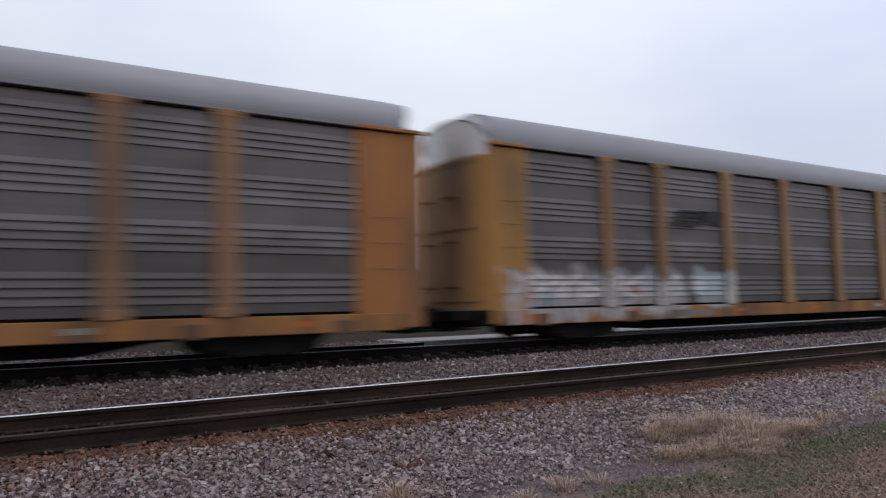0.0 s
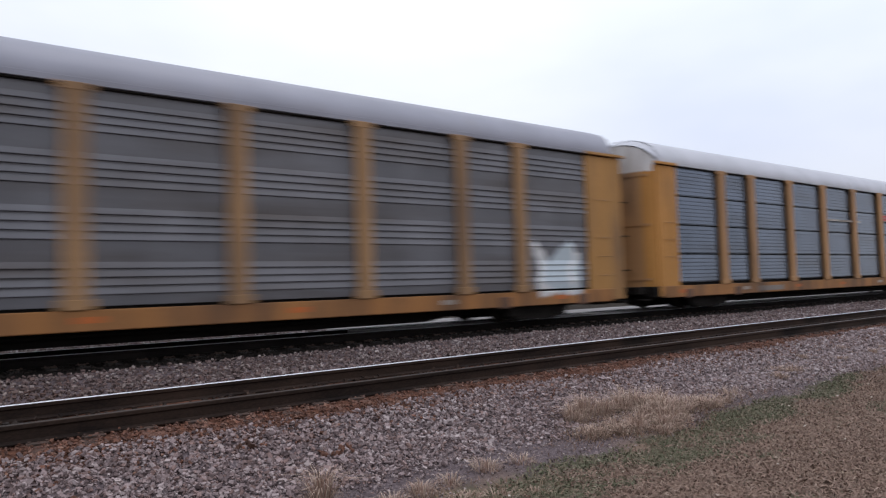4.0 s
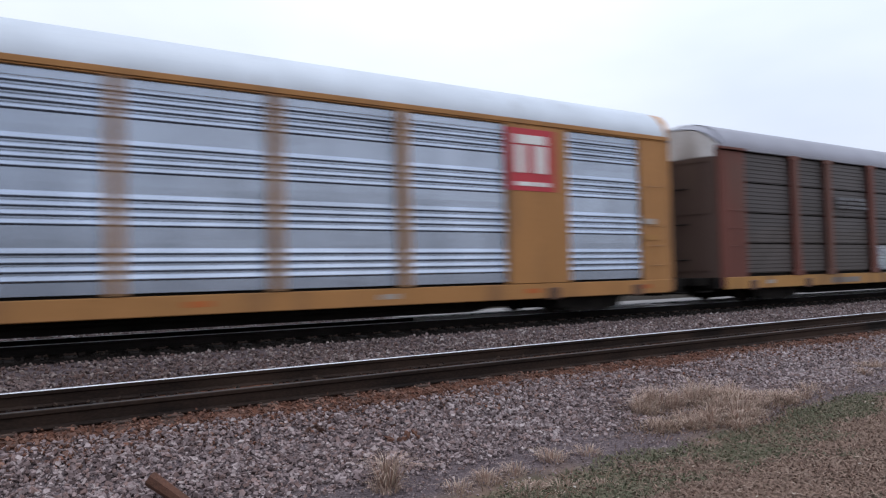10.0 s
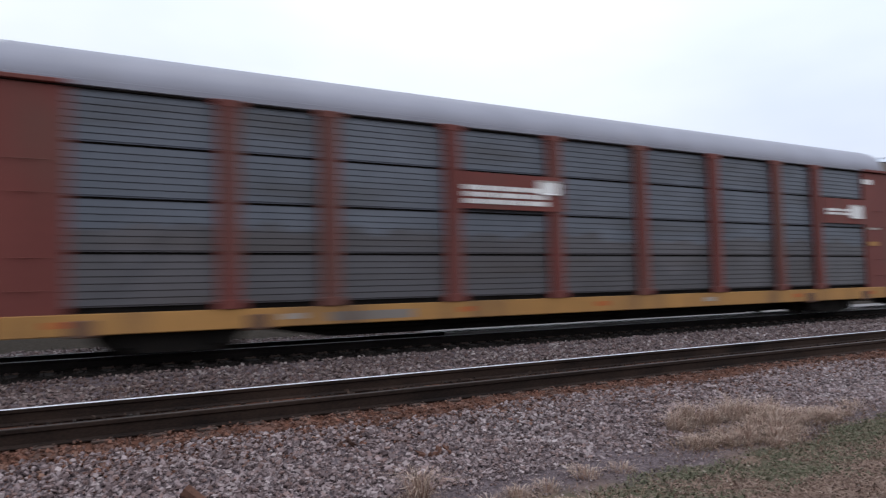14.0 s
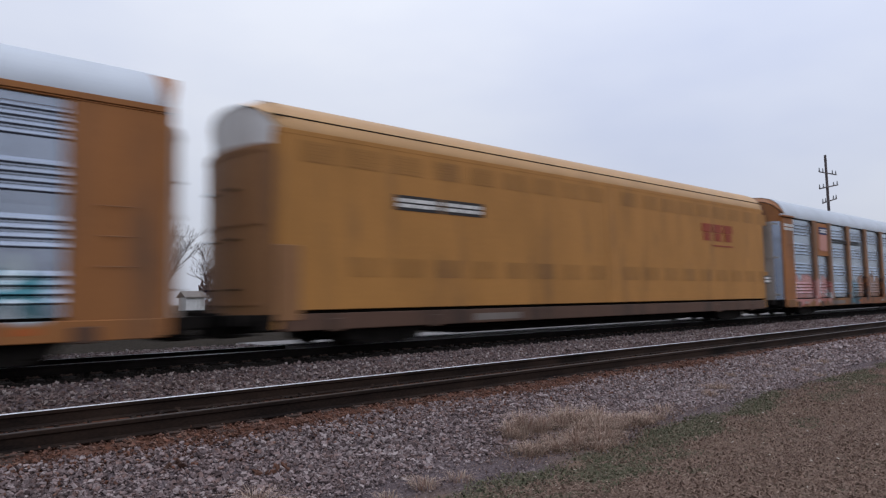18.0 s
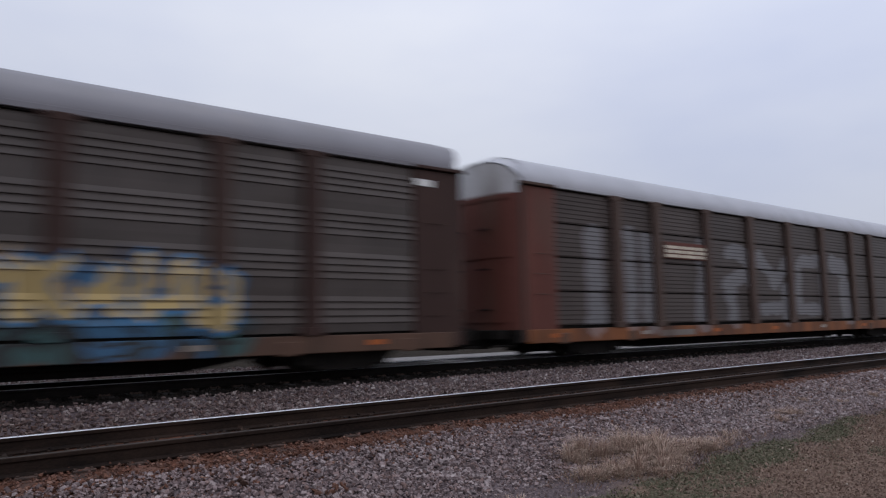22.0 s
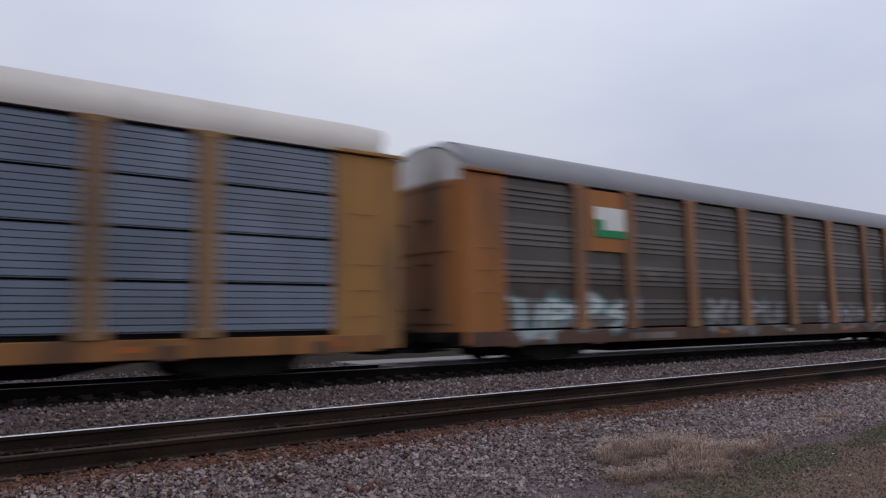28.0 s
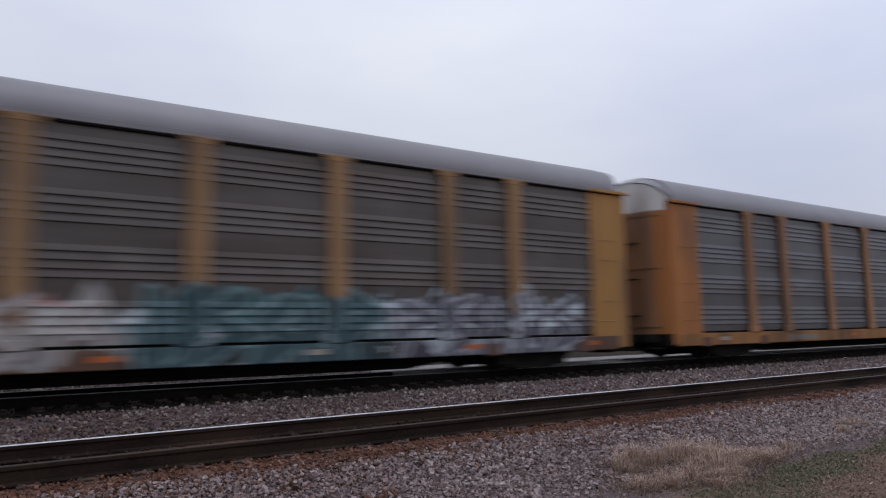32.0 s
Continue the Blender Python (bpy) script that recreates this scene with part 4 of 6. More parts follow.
def build_end(car, side, xe, spec, roof):
    """The end at xe (side -1: leading), bowed in plan: corner posts, two curved doors, the plate under the roof's end, platform, coupler and hose."""
    s = -side
    frame_m, door_m, dome_m = M[spec["frame"]], M[spec.get("door", spec["frame"])], M[spec.get("dome", "dome_pale")]
    slope = 0.77 if side < 0 else 0.99
    leaf_m = M[spec["leaf"]] if "leaf" in spec else M["white_dull"] if spec.get("door") in ("white", "cream", "silver", "white_dull") else M.get(spec["frame"] + "_post", door_m) if "door" not in spec else door_m
    more = float(spec.get("tail", 0)) if side > 0 else 0.0
    for sy in (-1, 1):
        outer = [(xe + s * 0.47, sy * (HALF - 0.05))]
        for k in range(13):
            y = (HALF - 0.07) * math.cos(radians(7.5 * k)) + 0.005
            outer.append((door_x(xe, s, y), sy * y))
        inner = [(x + s * 0.035, y - sy * 0.035 * (1 if abs(y) > 0.2 else 0)) for x, y in outer]
        part("end_door", slab(outer[:7] + inner[:7][::-1], DECK - 0.1, EAVE - 0.2), door_m, car)
        part("end_door", slab(outer[6:] + inner[6:][::-1], DECK - 0.1, EAVE - 0.2), leaf_m, car)
        for z in (1.0, 2.75, 4.35):
            rib = [(x - s * 0.03, y) for x, y in outer[4:]]
            part("door_rib", slab(rib + outer[4:][::-1], z, z + 0.07), leaf_m, car)
        y0, y1 = sorted((sy * HALF, sy * (HALF - 0.12)))
        x0, x1 = sorted((xe + s * (0.38 - more), xe + s * 0.52))
        part("corner_post", boxes((x0, x1, y0, y1, SILL + 0.05, EAVE + 0.02), bevel=0.015), frame_m, car)
        for z in (1.35, 2.45, 3.55):
            bm = bmesh.new()
            y = sy * 0.55
            tube(bm, (door_x(xe, s, y) + side * 0.05, y - 0.22, z), (door_x(xe, s, y) + side * 0.05, y + 0.22, z), 0.025, 6)
            part("door_bar", bm, M["under"], car)
    bm = bmesh.new()
    rows = []
    for off in (0.0, 0.035):
        low = [bm.verts.new((end_x(xe, s, y) + s * off, y * 0.95, EAVE - 0.21)) for y, z in roof]
        top = [bm.verts.new((end_x(xe, s, y) + s * off, y * 0.95, 4.80 + slope * (z - 4.83))) for y, z in roof]
        rows.append((low, top))
    (la, ta), (lb, tb) = rows
    for i in range(len(roof) - 1):
        if abs(roof[i][0] - roof[i + 1][0]) < 0.01:
            continue
        bm.faces.new((la[i], la[i + 1], ta[i + 1], ta[i]))
        bm.faces.new((lb[i], tb[i], tb[i + 1], lb[i + 1]))
        bm.faces.new((la[i], lb[i], lb[i + 1], la[i + 1]))
    bmesh.ops.recalc_face_normals(bm, faces=bm.faces)
    part("end_plate", bm, dome_m, car, "curved plate closing the end of the roof")
    # the roof's last stretch follows the bowed end
    bm = bmesh.new()
    a = [bm.verts.new((end_x(xe, s, y) - s * 0.03, y * 0.985, 4.82 + slope * (z - 4.83))) for y, z in roof]
    b = [bm.verts.new((xe + s * 0.60, y * 0.985, z - 0.01)) for y, z in roof]
    for i in range(len(roof) - 1):
        bm.faces.new((a[i], b[i], b[i + 1], a[i + 1]) if s > 0 else (a[i], a[i + 1], b[i + 1], b[i]))
    rim = part("roof_rim", bm, M[spec.get("rim", spec["roof"])], car)
    rim.data.polygons.foreach_set("use_smooth", [True] * len(rim.data.polygons))
    lo, hi = sorted((xe + s * 0.12, xe + s * 0.55))
    lo2, hi2 = sorted((xe + s * 0.1, xe + side * 0.40))
    part("end_platform", boxes((lo2, hi2, -1.25, 1.25, 0.56, 0.80), (lo2, hi2, -0.6, 0.6, 0.30, 0.6), bevel=0.015), M["under"], car)
    part("end_sill", boxes((lo, hi, -HALF + 0.02, HALF - 0.02, 0.45, DECK - 0.11), bevel=0.02), M["under"], car)
    bm = boxes((*sorted((xe + s * 0.05, xe + side * 0.3)), -1.45, -1.05, 0.36, 0.41), bevel=0.01)
    for y in (-1.43, -1.07):
        tube(bm, (xe + side * 0.1, y, 0.38), (xe + side * 0.1, y, 0.7), 0.02, 6)
    part("step", bm, M["under"], car)
    bm = bmesh.new()
    tube(bm, (xe + s * 0.2, 0, 0.72), (xe + side * 0.52, 0, 0.72), 0.13, 8)
    box(bm, *sorted((xe + side * 0.40, xe + side * 0.74)), -0.22, 0.22, 0.5, 0.92, bevel=0.05)
    part("coupler", bm, M["under"], car)
    bm = bmesh.new()
    tube(bm, (xe, 0.35, 0.6), (xe + side * 0.35, 0.28, 0.33), 0.03, 6)
    tube(bm, (xe + side * 0.35, 0.28, 0.33), (xe + side * 0.66, 0.2, 0.36), 0.03, 6)
    part("air_hose", bm, M["under"], car)


def build_sheeted_side(car, x0, x1, spec, fm):
    """The smooth side: eight broad sheets, vent squares in two rows."""
    n = 2
    w = (x1 - x0 - 0.9) / n
    for i in range(n):
        a = x0 + 0.45 + w * i
        part("side_sheet", boxes((a + 0.01, a + w - 0.01, -HALF - 0.03, -HALF + 0.05, DECK + 0.02, 4.82), bevel=0.012), fm, car)
    xs = [-11.6 + 1.32 * i for i in range(9)] + [0.95 + 1.32 * i for i in range(9)]
    for i, x in enumerate(xs):
        for z0, z1 in ((4.16, 4.64), (1.62, 2.08)):
            if z0 < 3 and i == 0:
                continue
            bm = boxes((x, x + 0.92, -HALF - 0.036, -HALF - 0.02, z0, z1))
            for k in range(6):
                box(bm, x + 0.04, x + 0.88, -HALF - 0.041, -HALF - 0.03, z0 + 0.03 + k * 0.076, z0 + 0.06 + k * 0.076)
            part("vent_screen", bm, M["ochre_dull"], car, "perforated vent patch, duller yellow")
    part("corner_plate", boxes((x0 + 0.36, x0 + 0.98, -HALF - 0.05, -HALF - 0.01, DECK - 0.2, 2.3), bevel=0.015), M["end_rust"], car, "rusty plate over the corner")
    part("roof_seam", boxes((x0 + 0.3, x1 - 0.3, -1.50, -1.44, 5.13, 5.16)), M["under"], car)


def build_car(spec, length, number):
    body = length - 1.42
    x0, x1 = -body / 2, body / 2
    car = thing("autorack_car", spec["label"], "train car", "cars of the freight train")
    fm, pm, rm = M[spec["frame"]], M[spec["sheet"]], M[spec["roof"]]
    sill_m = M[spec.get("sill", spec["frame"])]
    post_m = M.get(spec["frame"] + "_post", fm)
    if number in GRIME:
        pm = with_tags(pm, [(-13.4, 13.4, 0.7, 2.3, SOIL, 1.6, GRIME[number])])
    if number in TAGS:
        words = sprayed_words(WORDS[number]) if number in WORDS else None
        fm, pm, sill_m, post_m = (with_tags(m, TAGS[number], STROKES.get(number), words) for m in (fm, pm, sill_m, post_m))
        if number in (16, 20):
            post_m = M.get(spec["frame"] + "_post", M[spec["frame"]])
    # underframe
    part("side_sill", boxes((x0 + 0.55, x1 - 0.55, -HALF - 0.03, -HALF + 0.12, SILL, DECK - 0.06), bevel=0.015), sill_m, car)
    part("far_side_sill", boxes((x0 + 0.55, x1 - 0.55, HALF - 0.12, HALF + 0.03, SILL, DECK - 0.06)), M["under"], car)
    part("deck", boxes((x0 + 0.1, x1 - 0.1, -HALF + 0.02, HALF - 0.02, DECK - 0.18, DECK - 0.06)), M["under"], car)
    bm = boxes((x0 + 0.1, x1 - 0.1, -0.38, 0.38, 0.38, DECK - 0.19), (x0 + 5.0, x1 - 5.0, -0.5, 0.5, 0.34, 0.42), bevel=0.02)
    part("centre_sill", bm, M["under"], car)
    # the deep belly of the sill between the trucks
    bm = bmesh.new()
    belly = [(x0 + 5.0, 0.40), (x0 + 6.6, 0.13), (x1 - 6.6, 0.13), (x1 - 5.0, 0.40)]
    for row in zip(belly, belly[1:]):
        ring = [[bm.verts.new((x, y, z)) for y, z in ((-0.55, 0.42), (-0.55, low), (0.55, low), (0.55, 0.42))] for x, low in row]
        for i in range(4):
            bm.faces.new((ring[0][i], ring[1][i], ring[1][(i + 1) % 4], ring[0][(i + 1) % 4]))
    bmesh.ops.remove_doubles(bm, verts=bm.verts, dist=0.001)
    bmesh.ops.recalc_face_normals(bm, faces=bm.faces)
    part("belly_girder", bm, M["under"], car)
    bm = bmesh.new()
    tube(bm, (x0 + 6, -0.9, 0.33), (x1 - 8, -0.9, 0.33), 0.04, 6)
    tube(bm, (-2.2, -0.75, 0.40), (-1.0, -0.75, 0.40), 0.13, 10)
    box(bm, 1.2, 2.0, -1.0, -0.5, 0.24, 0.5, bevel=0.03)
    part("brake_gear", bm, M["under"], car)
    for cx in (x0 + 3.45, x1 - 3.45):
        build_truck(car, cx)
    # far wall, a black sheet for the shaded inside, and roof
    part("far_wall", boxes((x0 + 0.4, x1 - 0.4, HALF - 0.08, HALF, DECK - 0.05, EAVE + 0.1)), pm, car)
    part("inner_lining", boxes((x0 + 0.5, x1 - 0.5, -HALF + 0.13, -HALF + 0.16, DECK - 0.05, EAVE + 0.1)), M["under"], car, "black sheet standing for the shaded inside behind the screens")
    up = (0.09 if spec["style"] == "flush" else 0.0) + float(spec.get("rise", 0))
    roof = [(y, z + up * min(1, (z - 4.83) / 0.7)) for y, z in ROOF]
    shell = part("roof", extrude_x(roof, x0 + 0.58, x1 - 0.58), rm, car)
    shell.data.polygons.foreach_set("use_smooth", [True] * len(shell.data.polygons))
    for side, xe in ((-1, x0), (1, x1)):
        build_end(car, side, xe, spec, roof)
    # on post cars a black strip stands for the shaded gap under the eave
    rail_or_gap_m = M["under"] if spec["style"] == "post" else fm
    part("top_rail", boxes((x0 + 0.4, x1 - 0.4, -HALF - 0.01, -HALF + 0.1, EAVE + 0.003, 4.735), bevel=0.01), rail_or_gap_m, car)
    part("eave_strip", boxes((x0 + 0.4, x1 - 0.4, -HALF - 0.035, -HALF + 0.1, 4.74, 4.86), bevel=0.01), rm if spec["style"] == "post" else fm, car)
    for k in range(7 if spec["style"] != "smooth" else 0):
        rx = x0 + 1.6 + (body - 3.2) * (k + 0.3 * ((number * 7 + k * 3) % 3 - 1)) / 6
        part("sill_reflector", boxes((rx - 0.22, rx + 0.22, -HALF - 0.034, -HALF - 0.02, SILL + 0.14, SILL + 0.25)),
             M[("reflex_orange", "reflex_orange", "white_dull")[(k + number) % 3]], car)
    for jx in (x0 + 4.9, x1 - 4.9, x0 + 1.9, x1 - 1.9):
        part("jacking_pad", boxes((jx - 0.2, jx + 0.2, -HALF - 0.05, -HALF + 0.05, SILL - 0.04, SILL + 0.26), bevel=0.02), M["sill_dark"], car)
    px = x0 + (7.9 if spec["style"] == "flush" else 6.3)
    part("data_plate", boxes((px, px + 1.9, -HALF - 0.036, -HALF - 0.02, SILL + 0.07, SILL + 0.25)), M["plate_grey"], car, "grey stencil plate on the sill")
    if spec["style"] == "smooth":
        build_sheeted_side(car, x0, x1, spec, fm)
        return car
    end = (body - sum(BAYS)) / 2
    for a, b in ((x0 + 0.525, x0 + end), (x1 - end, x1 - 0.525 + float(spec.get("tail", 0)))):
        part("end_panel", boxes((a, b, -HALF - 0.005, -HALF + 0.05, SILL + 0.12, EAVE), bevel=0.012), M[spec["panel"]] if "panel" in spec else fm, car)
        if spec["style"] == "post":
            part("eave_bracket", boxes((a - 0.22 * (a < 0), b + 0.22 * (a > 0), -HALF - 0.10, -HALF + 0.02, EAVE + 0.02, EAVE + 0.10), bevel=0.01), fm, car)
        mid = (a + b) / 2
        for z in (1.2, 1.75, 2.3, 2.85, 3.4):
            if (number + int(z * 20)) % 4 == 0:
                continue
            bm = bmesh.new()
            tube(bm, (mid - 0.3, -HALF - 0.05, z), (mid + 0.22, -HALF - 0.05, z), 0.010, 6)
            part("grab_iron", bm, post_m, car)
    # bays
    x = x0 + end
    h = (EAVE - DECK) / 4
    flush = spec["style"] == "flush"
    for i, w in enumerate(BAYS):
        if i and not (flush and i in (1, 2, 7, 8)):
            pw = 0.24 if flush else 0.38
            bm = boxes((x - pw / 2, x + pw / 2, -HALF - 0.07, -HALF + 0.05, DECK - 0.05, EAVE + 0.002), bevel=0.012)
            if not flush:
                box(bm, x - pw * 0.75, x + pw * 0.75, -HALF - 0.075, -HALF, EAVE - 0.08, EAVE + 0.06, bevel=0.01)
                box(bm, x - pw * 0.72, x + pw * 0.72, -HALF - 0.075, -HALF, DECK - 0.06, DECK + 0.12, bevel=0.01)
            part("post", bm, post_m, car)
        if flush and i in (1, 7):
            part("solid_panel", boxes((x + 0.004, x + w - 0.004, -HALF - 0.03, -HALF + 0.05, DECK - 0.05, EAVE), bevel=0.012), fm, car)
        else:
            for r in range(4):
                prof = [(y - HALF + 0.06, z + DECK + h * r) for y, z in screen_profile(spec["screen"], 0, h, 0.24 if flush else 0.21, 0.046 if spec["sheet"].startswith("silver") else 0.034)]
                part("screen_panel", extrude_x(prof, x, x + w), pm, car)
        x += w
    return car


CARS = [
    dict(frame="amber", screen="broad", sheet="brown_grey", roof="roof_grey", style="post", sill="sill_grime", tail="0.35",
         label="weathered orange autorack car with dirty grey ribbed side screens"),
    dict(frame="yellow", screen="broad", sheet="brown_grey", roof="roof_grey", style="post", sill="sill_grime", tail="0.4",
         rise="0.05",
         label="yellow autorack car with dirty grey screens and white graffiti"),
    dict(frame="yellow", screen="fine", sheet="slate_blue", roof="roof_cream", style="post", sill="sill_grime", dome="dome_grey", tail="0.3",
         rise="0.04",
         label="yellow autorack car with pale blue-grey slatted screens and cream roof"),
    dict(frame="yellow", screen="broad", sheet="grey", roof="roof_lilac", style="post", sill="sill_grime", tail="0.4",
         label="yellow autorack car with grey ribbed screens and a white graffiti patch"),
    dict(frame="ochre", screen="fine", sheet="blue_grey", roof="roof_light", style="post", sill="sill_grime", tail="0.4",
         label="tan-yellow autorack car with blue-grey slatted screens"),
    dict(frame="vermilion", screen="broad", sheet="silver", roof="roof_white", style="flush", door="silver", dome="silver", leaf="red_faded", rim="roof_white",
         label="bright orange-red autorack car with clean silver ribbed screens"),
    dict(frame="yellow", screen="broad", sheet="smoke_grey", roof="roof_grey", style="post", sill="sill_grime", tail="0.5",
         label="yellow autorack car with brown-stained ribbed screens"),
    dict(frame="tan", screen="broad", sheet="silver", roof="roof_white", style="flush", door="white", dome="ochre", rim="ochre",
         label="tan autorack car with silver screens and red square emblems"),
    dict(frame="oxide", screen="fine", sheet="dark_umber", roof="roof_lilac", style="post", sill="yellow", door="dark_brown", tail="0.6",
         label="red-brown autorack car with sooty screens and a yellow sill"),
    dict(frame="yellow", screen="broad", sheet="silver_blue", roof="roof_white", style="post", sill="sill_grime", tail="0.1",
         rise="0.03",
         label="yellow autorack car with silver ribbed screens and white roof"),
    dict(frame="maroon", screen="fine", sheet="steel_grey", roof="roof_lilac", style="post", sill="yellow", door="maroon", tail="0.65",
         label="maroon autorack car with grey slatted screens and a yellow sill"),
    dict(frame="orange", screen="fine", sheet="graffiti_blue", roof="roof_white", style="post", sill="graffiti_blue", dome="white_dull", tail="0.4",
         label="orange autorack car covered in blue and black graffiti"),
    dict(frame="amber", screen="broad", sheet="silver", roof="roof_white", style="flush", rim="amber", door="white_dull",
         label="tan autorack car with silver screens and teal graffiti along the bottom"),
    dict(frame="ochre", screen="broad", sheet="silver", roof="roof_ochre", style="smooth", sill="sill_dark", dome="dome_pale", door="end_rust", leaf="end_rust",
         label="smooth yellow enclosed autorack car with perforated vent squares"),
    dict(frame="orange", screen="broad", sheet="silver_blue", roof="roof_white", style="post", sill="sill_grime", rim="orange", door="silver", dome="orange", tail="0.4",
         rise="0.08",
         label="orange autorack car with silver screens and graffiti along the bottom"),
    dict(frame="dark_rust", screen="broad", sheet="umber", roof="roof_grey", style="post", sill="sill_dark", door="dark_brown", tail="0.1",
         label="dark brown autorack car with bright graffiti along the bottom"),
    dict(frame="dark_brown", screen="fine", sheet="soot", roof="roof_light", style="post", sill="sill_rust", door="oxide", panel="oxide", dome="dome_grey", tail="0.4",
         label="sooty brown autorack car with large white graffiti strokes"),
    dict(frame="amber", screen="broad", sheet="silver_mauve", roof="roof_light", style="post", sill="sill_umber", tail="0.45",
         rise="-0.08",
         label="tan autorack car with silver ribbed screens and a black emblem"),
    dict(frame="amber", screen="broad", sheet="silver_grime", roof="roof_white", style="flush", door="cream", dome="yellow", rim="amber", sill="sill_umber",
         rise="0.04",
         label="tan autorack car with silver screens and a red stripe sign"),
    dict(frame="yellow", screen="fine", sheet="blue_grey", roof="roof_cream", style="post", sill="sill_grime", dome="dome_grey", tail="0.4",
         label="yellow autorack car with blue-grey slatted screens and an orange label"),
    dict(frame="orange", screen="broad", sheet="dull_umber", roof="roof_grey", style="post", sill="sill_dark", tail="0.4",
         label="orange autorack car with brown screens and a green and white sign"),
    dict(frame="orange", screen="fine", sheet="dark_grey", roof="roof_grey", style="post", sill="sill_black", dome="dome_dirty", tail="0.6",
         label="orange autorack car with dark slatted screens and an orange label"),
    dict(frame="yellow", screen="broad", sheet="dark_grey", roof="roof_grey", style="post", sill="sill_dark", tail="0.25",
         rise="-0.03",
         label="yellow autorack car with dark screens and white and teal graffiti"),
    dict(frame="orange", screen="broad", sheet="grey", roof="roof_grey", style="post", sill="sill_grime", tail="0.4",
         label="orange-yellow autorack car with dirty grey ribbed screens"),
]
GAP_SHIFT = (0.3, 0.0, -0.14, -0.27, -0.61, -0.21, -0.15, -0.13, -0.06, 0.77, 0.87, 0.21, 1.41, -0.44, -0.49, -0.31, -0.22, -0.05, 0.07, 0.0,
             0.03, 0.08, -0.17, 0.0)
PITCH = 28.4


def gap_place(k, t):
    """Where the gap behind car k is along the track at t seconds."""
    shift = GAP_SHIFT[k] if k >= 0 else 0.3
    return 12.865 + PITCH * k + shift - 19.378 * t - 0.0123 * (t - 16) ** 2 + 0.000416 * (t - 16) ** 3


train = []
for number, car_spec in enumerate(CARS):
    train.append(build_car(car_spec, gap_place(number, 0) - gap_place(number - 1, 0), number))


# ---- signs and emblems on the cars (places along the car and heights) ----
def sign(car, name, x0, x1, z0, z1, material, proud=0.012, label=""):
    """A flat plate on the side, proud of the ribs."""
    return part(name, boxes((x0, x1, -HALF - proud - 0.008, -HALF - proud + 0.01, z0, z1), bevel=0.003), M[material], car, label)


def bars(car, parent, x0, x1, z0, z1, rows, material, proud, seed=0):
    """Writing that cannot be read: plain bars of its size."""
    rng = random.Random(seed)
    h = (z1 - z0) / (rows * 1.5 - 0.5)
    bm = bmesh.new()
    for r in range(rows):
        x, z = x0, z0 + r * 1.5 * h
        while x < x1 - 0.05:
            w = min(rng.uniform(0.25, 0.8), x1 - x)
            box(bm, x, x + w, -HALF - proud - 0.012, -HALF - proud + 0.004, z, z + h)
            x += w + 0.06
    return part("lettering", bm, M[material], parent)


def emblem(car, x, z, material, proud):
    """A plain angular emblem with trailing bars."""
    bm = boxes(*[(x + 0.1 * k, x + 1.15 + 0.12 * k, -HALF - proud - 0.01, -HALF - proud + 0.01, z + 0.13 * k, z + 0.13 * k + 0.06) for k in range(4)])
    plan = [(1.2, 0.05), (1.55, 0.2), (1.75, 0.05), (2.1, 0.12), (2.2, 0.42), (1.9, 0.5), (1.5, 0.44), (1.25, 0.5)]
    lo = [bm.verts.new((x + a, -HALF - proud + 0.01, z + b)) for a, b in plan]
    hi = [bm.verts.new((x + a, -HALF - proud - 0.01, z + b)) for a, b in plan]
    bm.faces.new(lo)
    bm.faces.new(hi[::-1])
    for i in range(len(plan)):
        j = (i + 1) % len(plan)
        bm.faces.new((lo[i], lo[j], hi[j], hi[i]))
    bmesh.ops.recalc_face_normals(bm, faces=bm.faces)
    return part("emblem", bm, M[material], car, "dark emblem with bars on the screen")


for n in (1, 3, 6, 17):
    emblem(train[n], -6.7, 3.06, "black", 0.012)
p = sign(train[2], "sign_plate", -7.0, -4.4, 3.02, 3.62, "white", label="white sign plate")
bars(train[2], p, -6.6, -4.9, 3.14, 3.46, 2, "black", 0.022, 2)
p = sign(train[4], "sign_plate", 4.4, 6.6, 3.42, 3.76, "white_dull", label="sign plate with a red bar")
bars(train[4], p, 4.45, 6.5, 3.47, 3.7, 2, "red", 0.022, 3)
bars(train[4], train[4], -1.2, 2.2, 3.28, 3.36, 1, "white_dull", 0.012, 4)
for n, a in ((5, 4.45), (18, 4.65)):
    sign(train[n], "stripe", a, a + 2.6, 3.47, 3.60, "vermilion", label="orange-red stripe")
    sign(train[n], "stripe", a, a + 2.6, 3.28, 3.37, "navy", label="dark blue stripe")
for a in (-8.42, 7.22):
    p = sign(train[7], "emblem_plate", a, a + 1.52, 3.08, 4.62, "red", 0.035, "red square emblem plate")
    bars(train[7], p, a + 0.25, a + 1.3, 3.2, 3.3, 1, "white", 0.045, 5)
    bm = boxes((a + 0.25, a + 1.22, -HALF - 0.06, -HALF - 0.04, 4.24, 4.46), (a + 0.25, a + 0.55, -HALF - 0.06, -HALF - 0.04, 3.52, 4.2),
               (a + 0.85, a + 1.22, -HALF - 0.06, -HALF - 0.04, 3.52, 4.2), bevel=0.005)
    part("emblem", bm, M["white"], p)
bars(train[8], train[8], -6.6, -4.6, 3.1, 3.5, 3, "grey", 0.012, 6)
bars(train[9], train[9], -6.4, -4.4, 3.2, 3.3, 1, "navy", 0.012, 7)
p = sign(train[10], "sign_plate", -4.1, -1.15, 2.88, 3.72, "maroon", 0.08, "dark red sign plate")
bars(train[10], p, -4.0, -1.7, 3.0, 3.42, 3, "white", 0.09, 8)
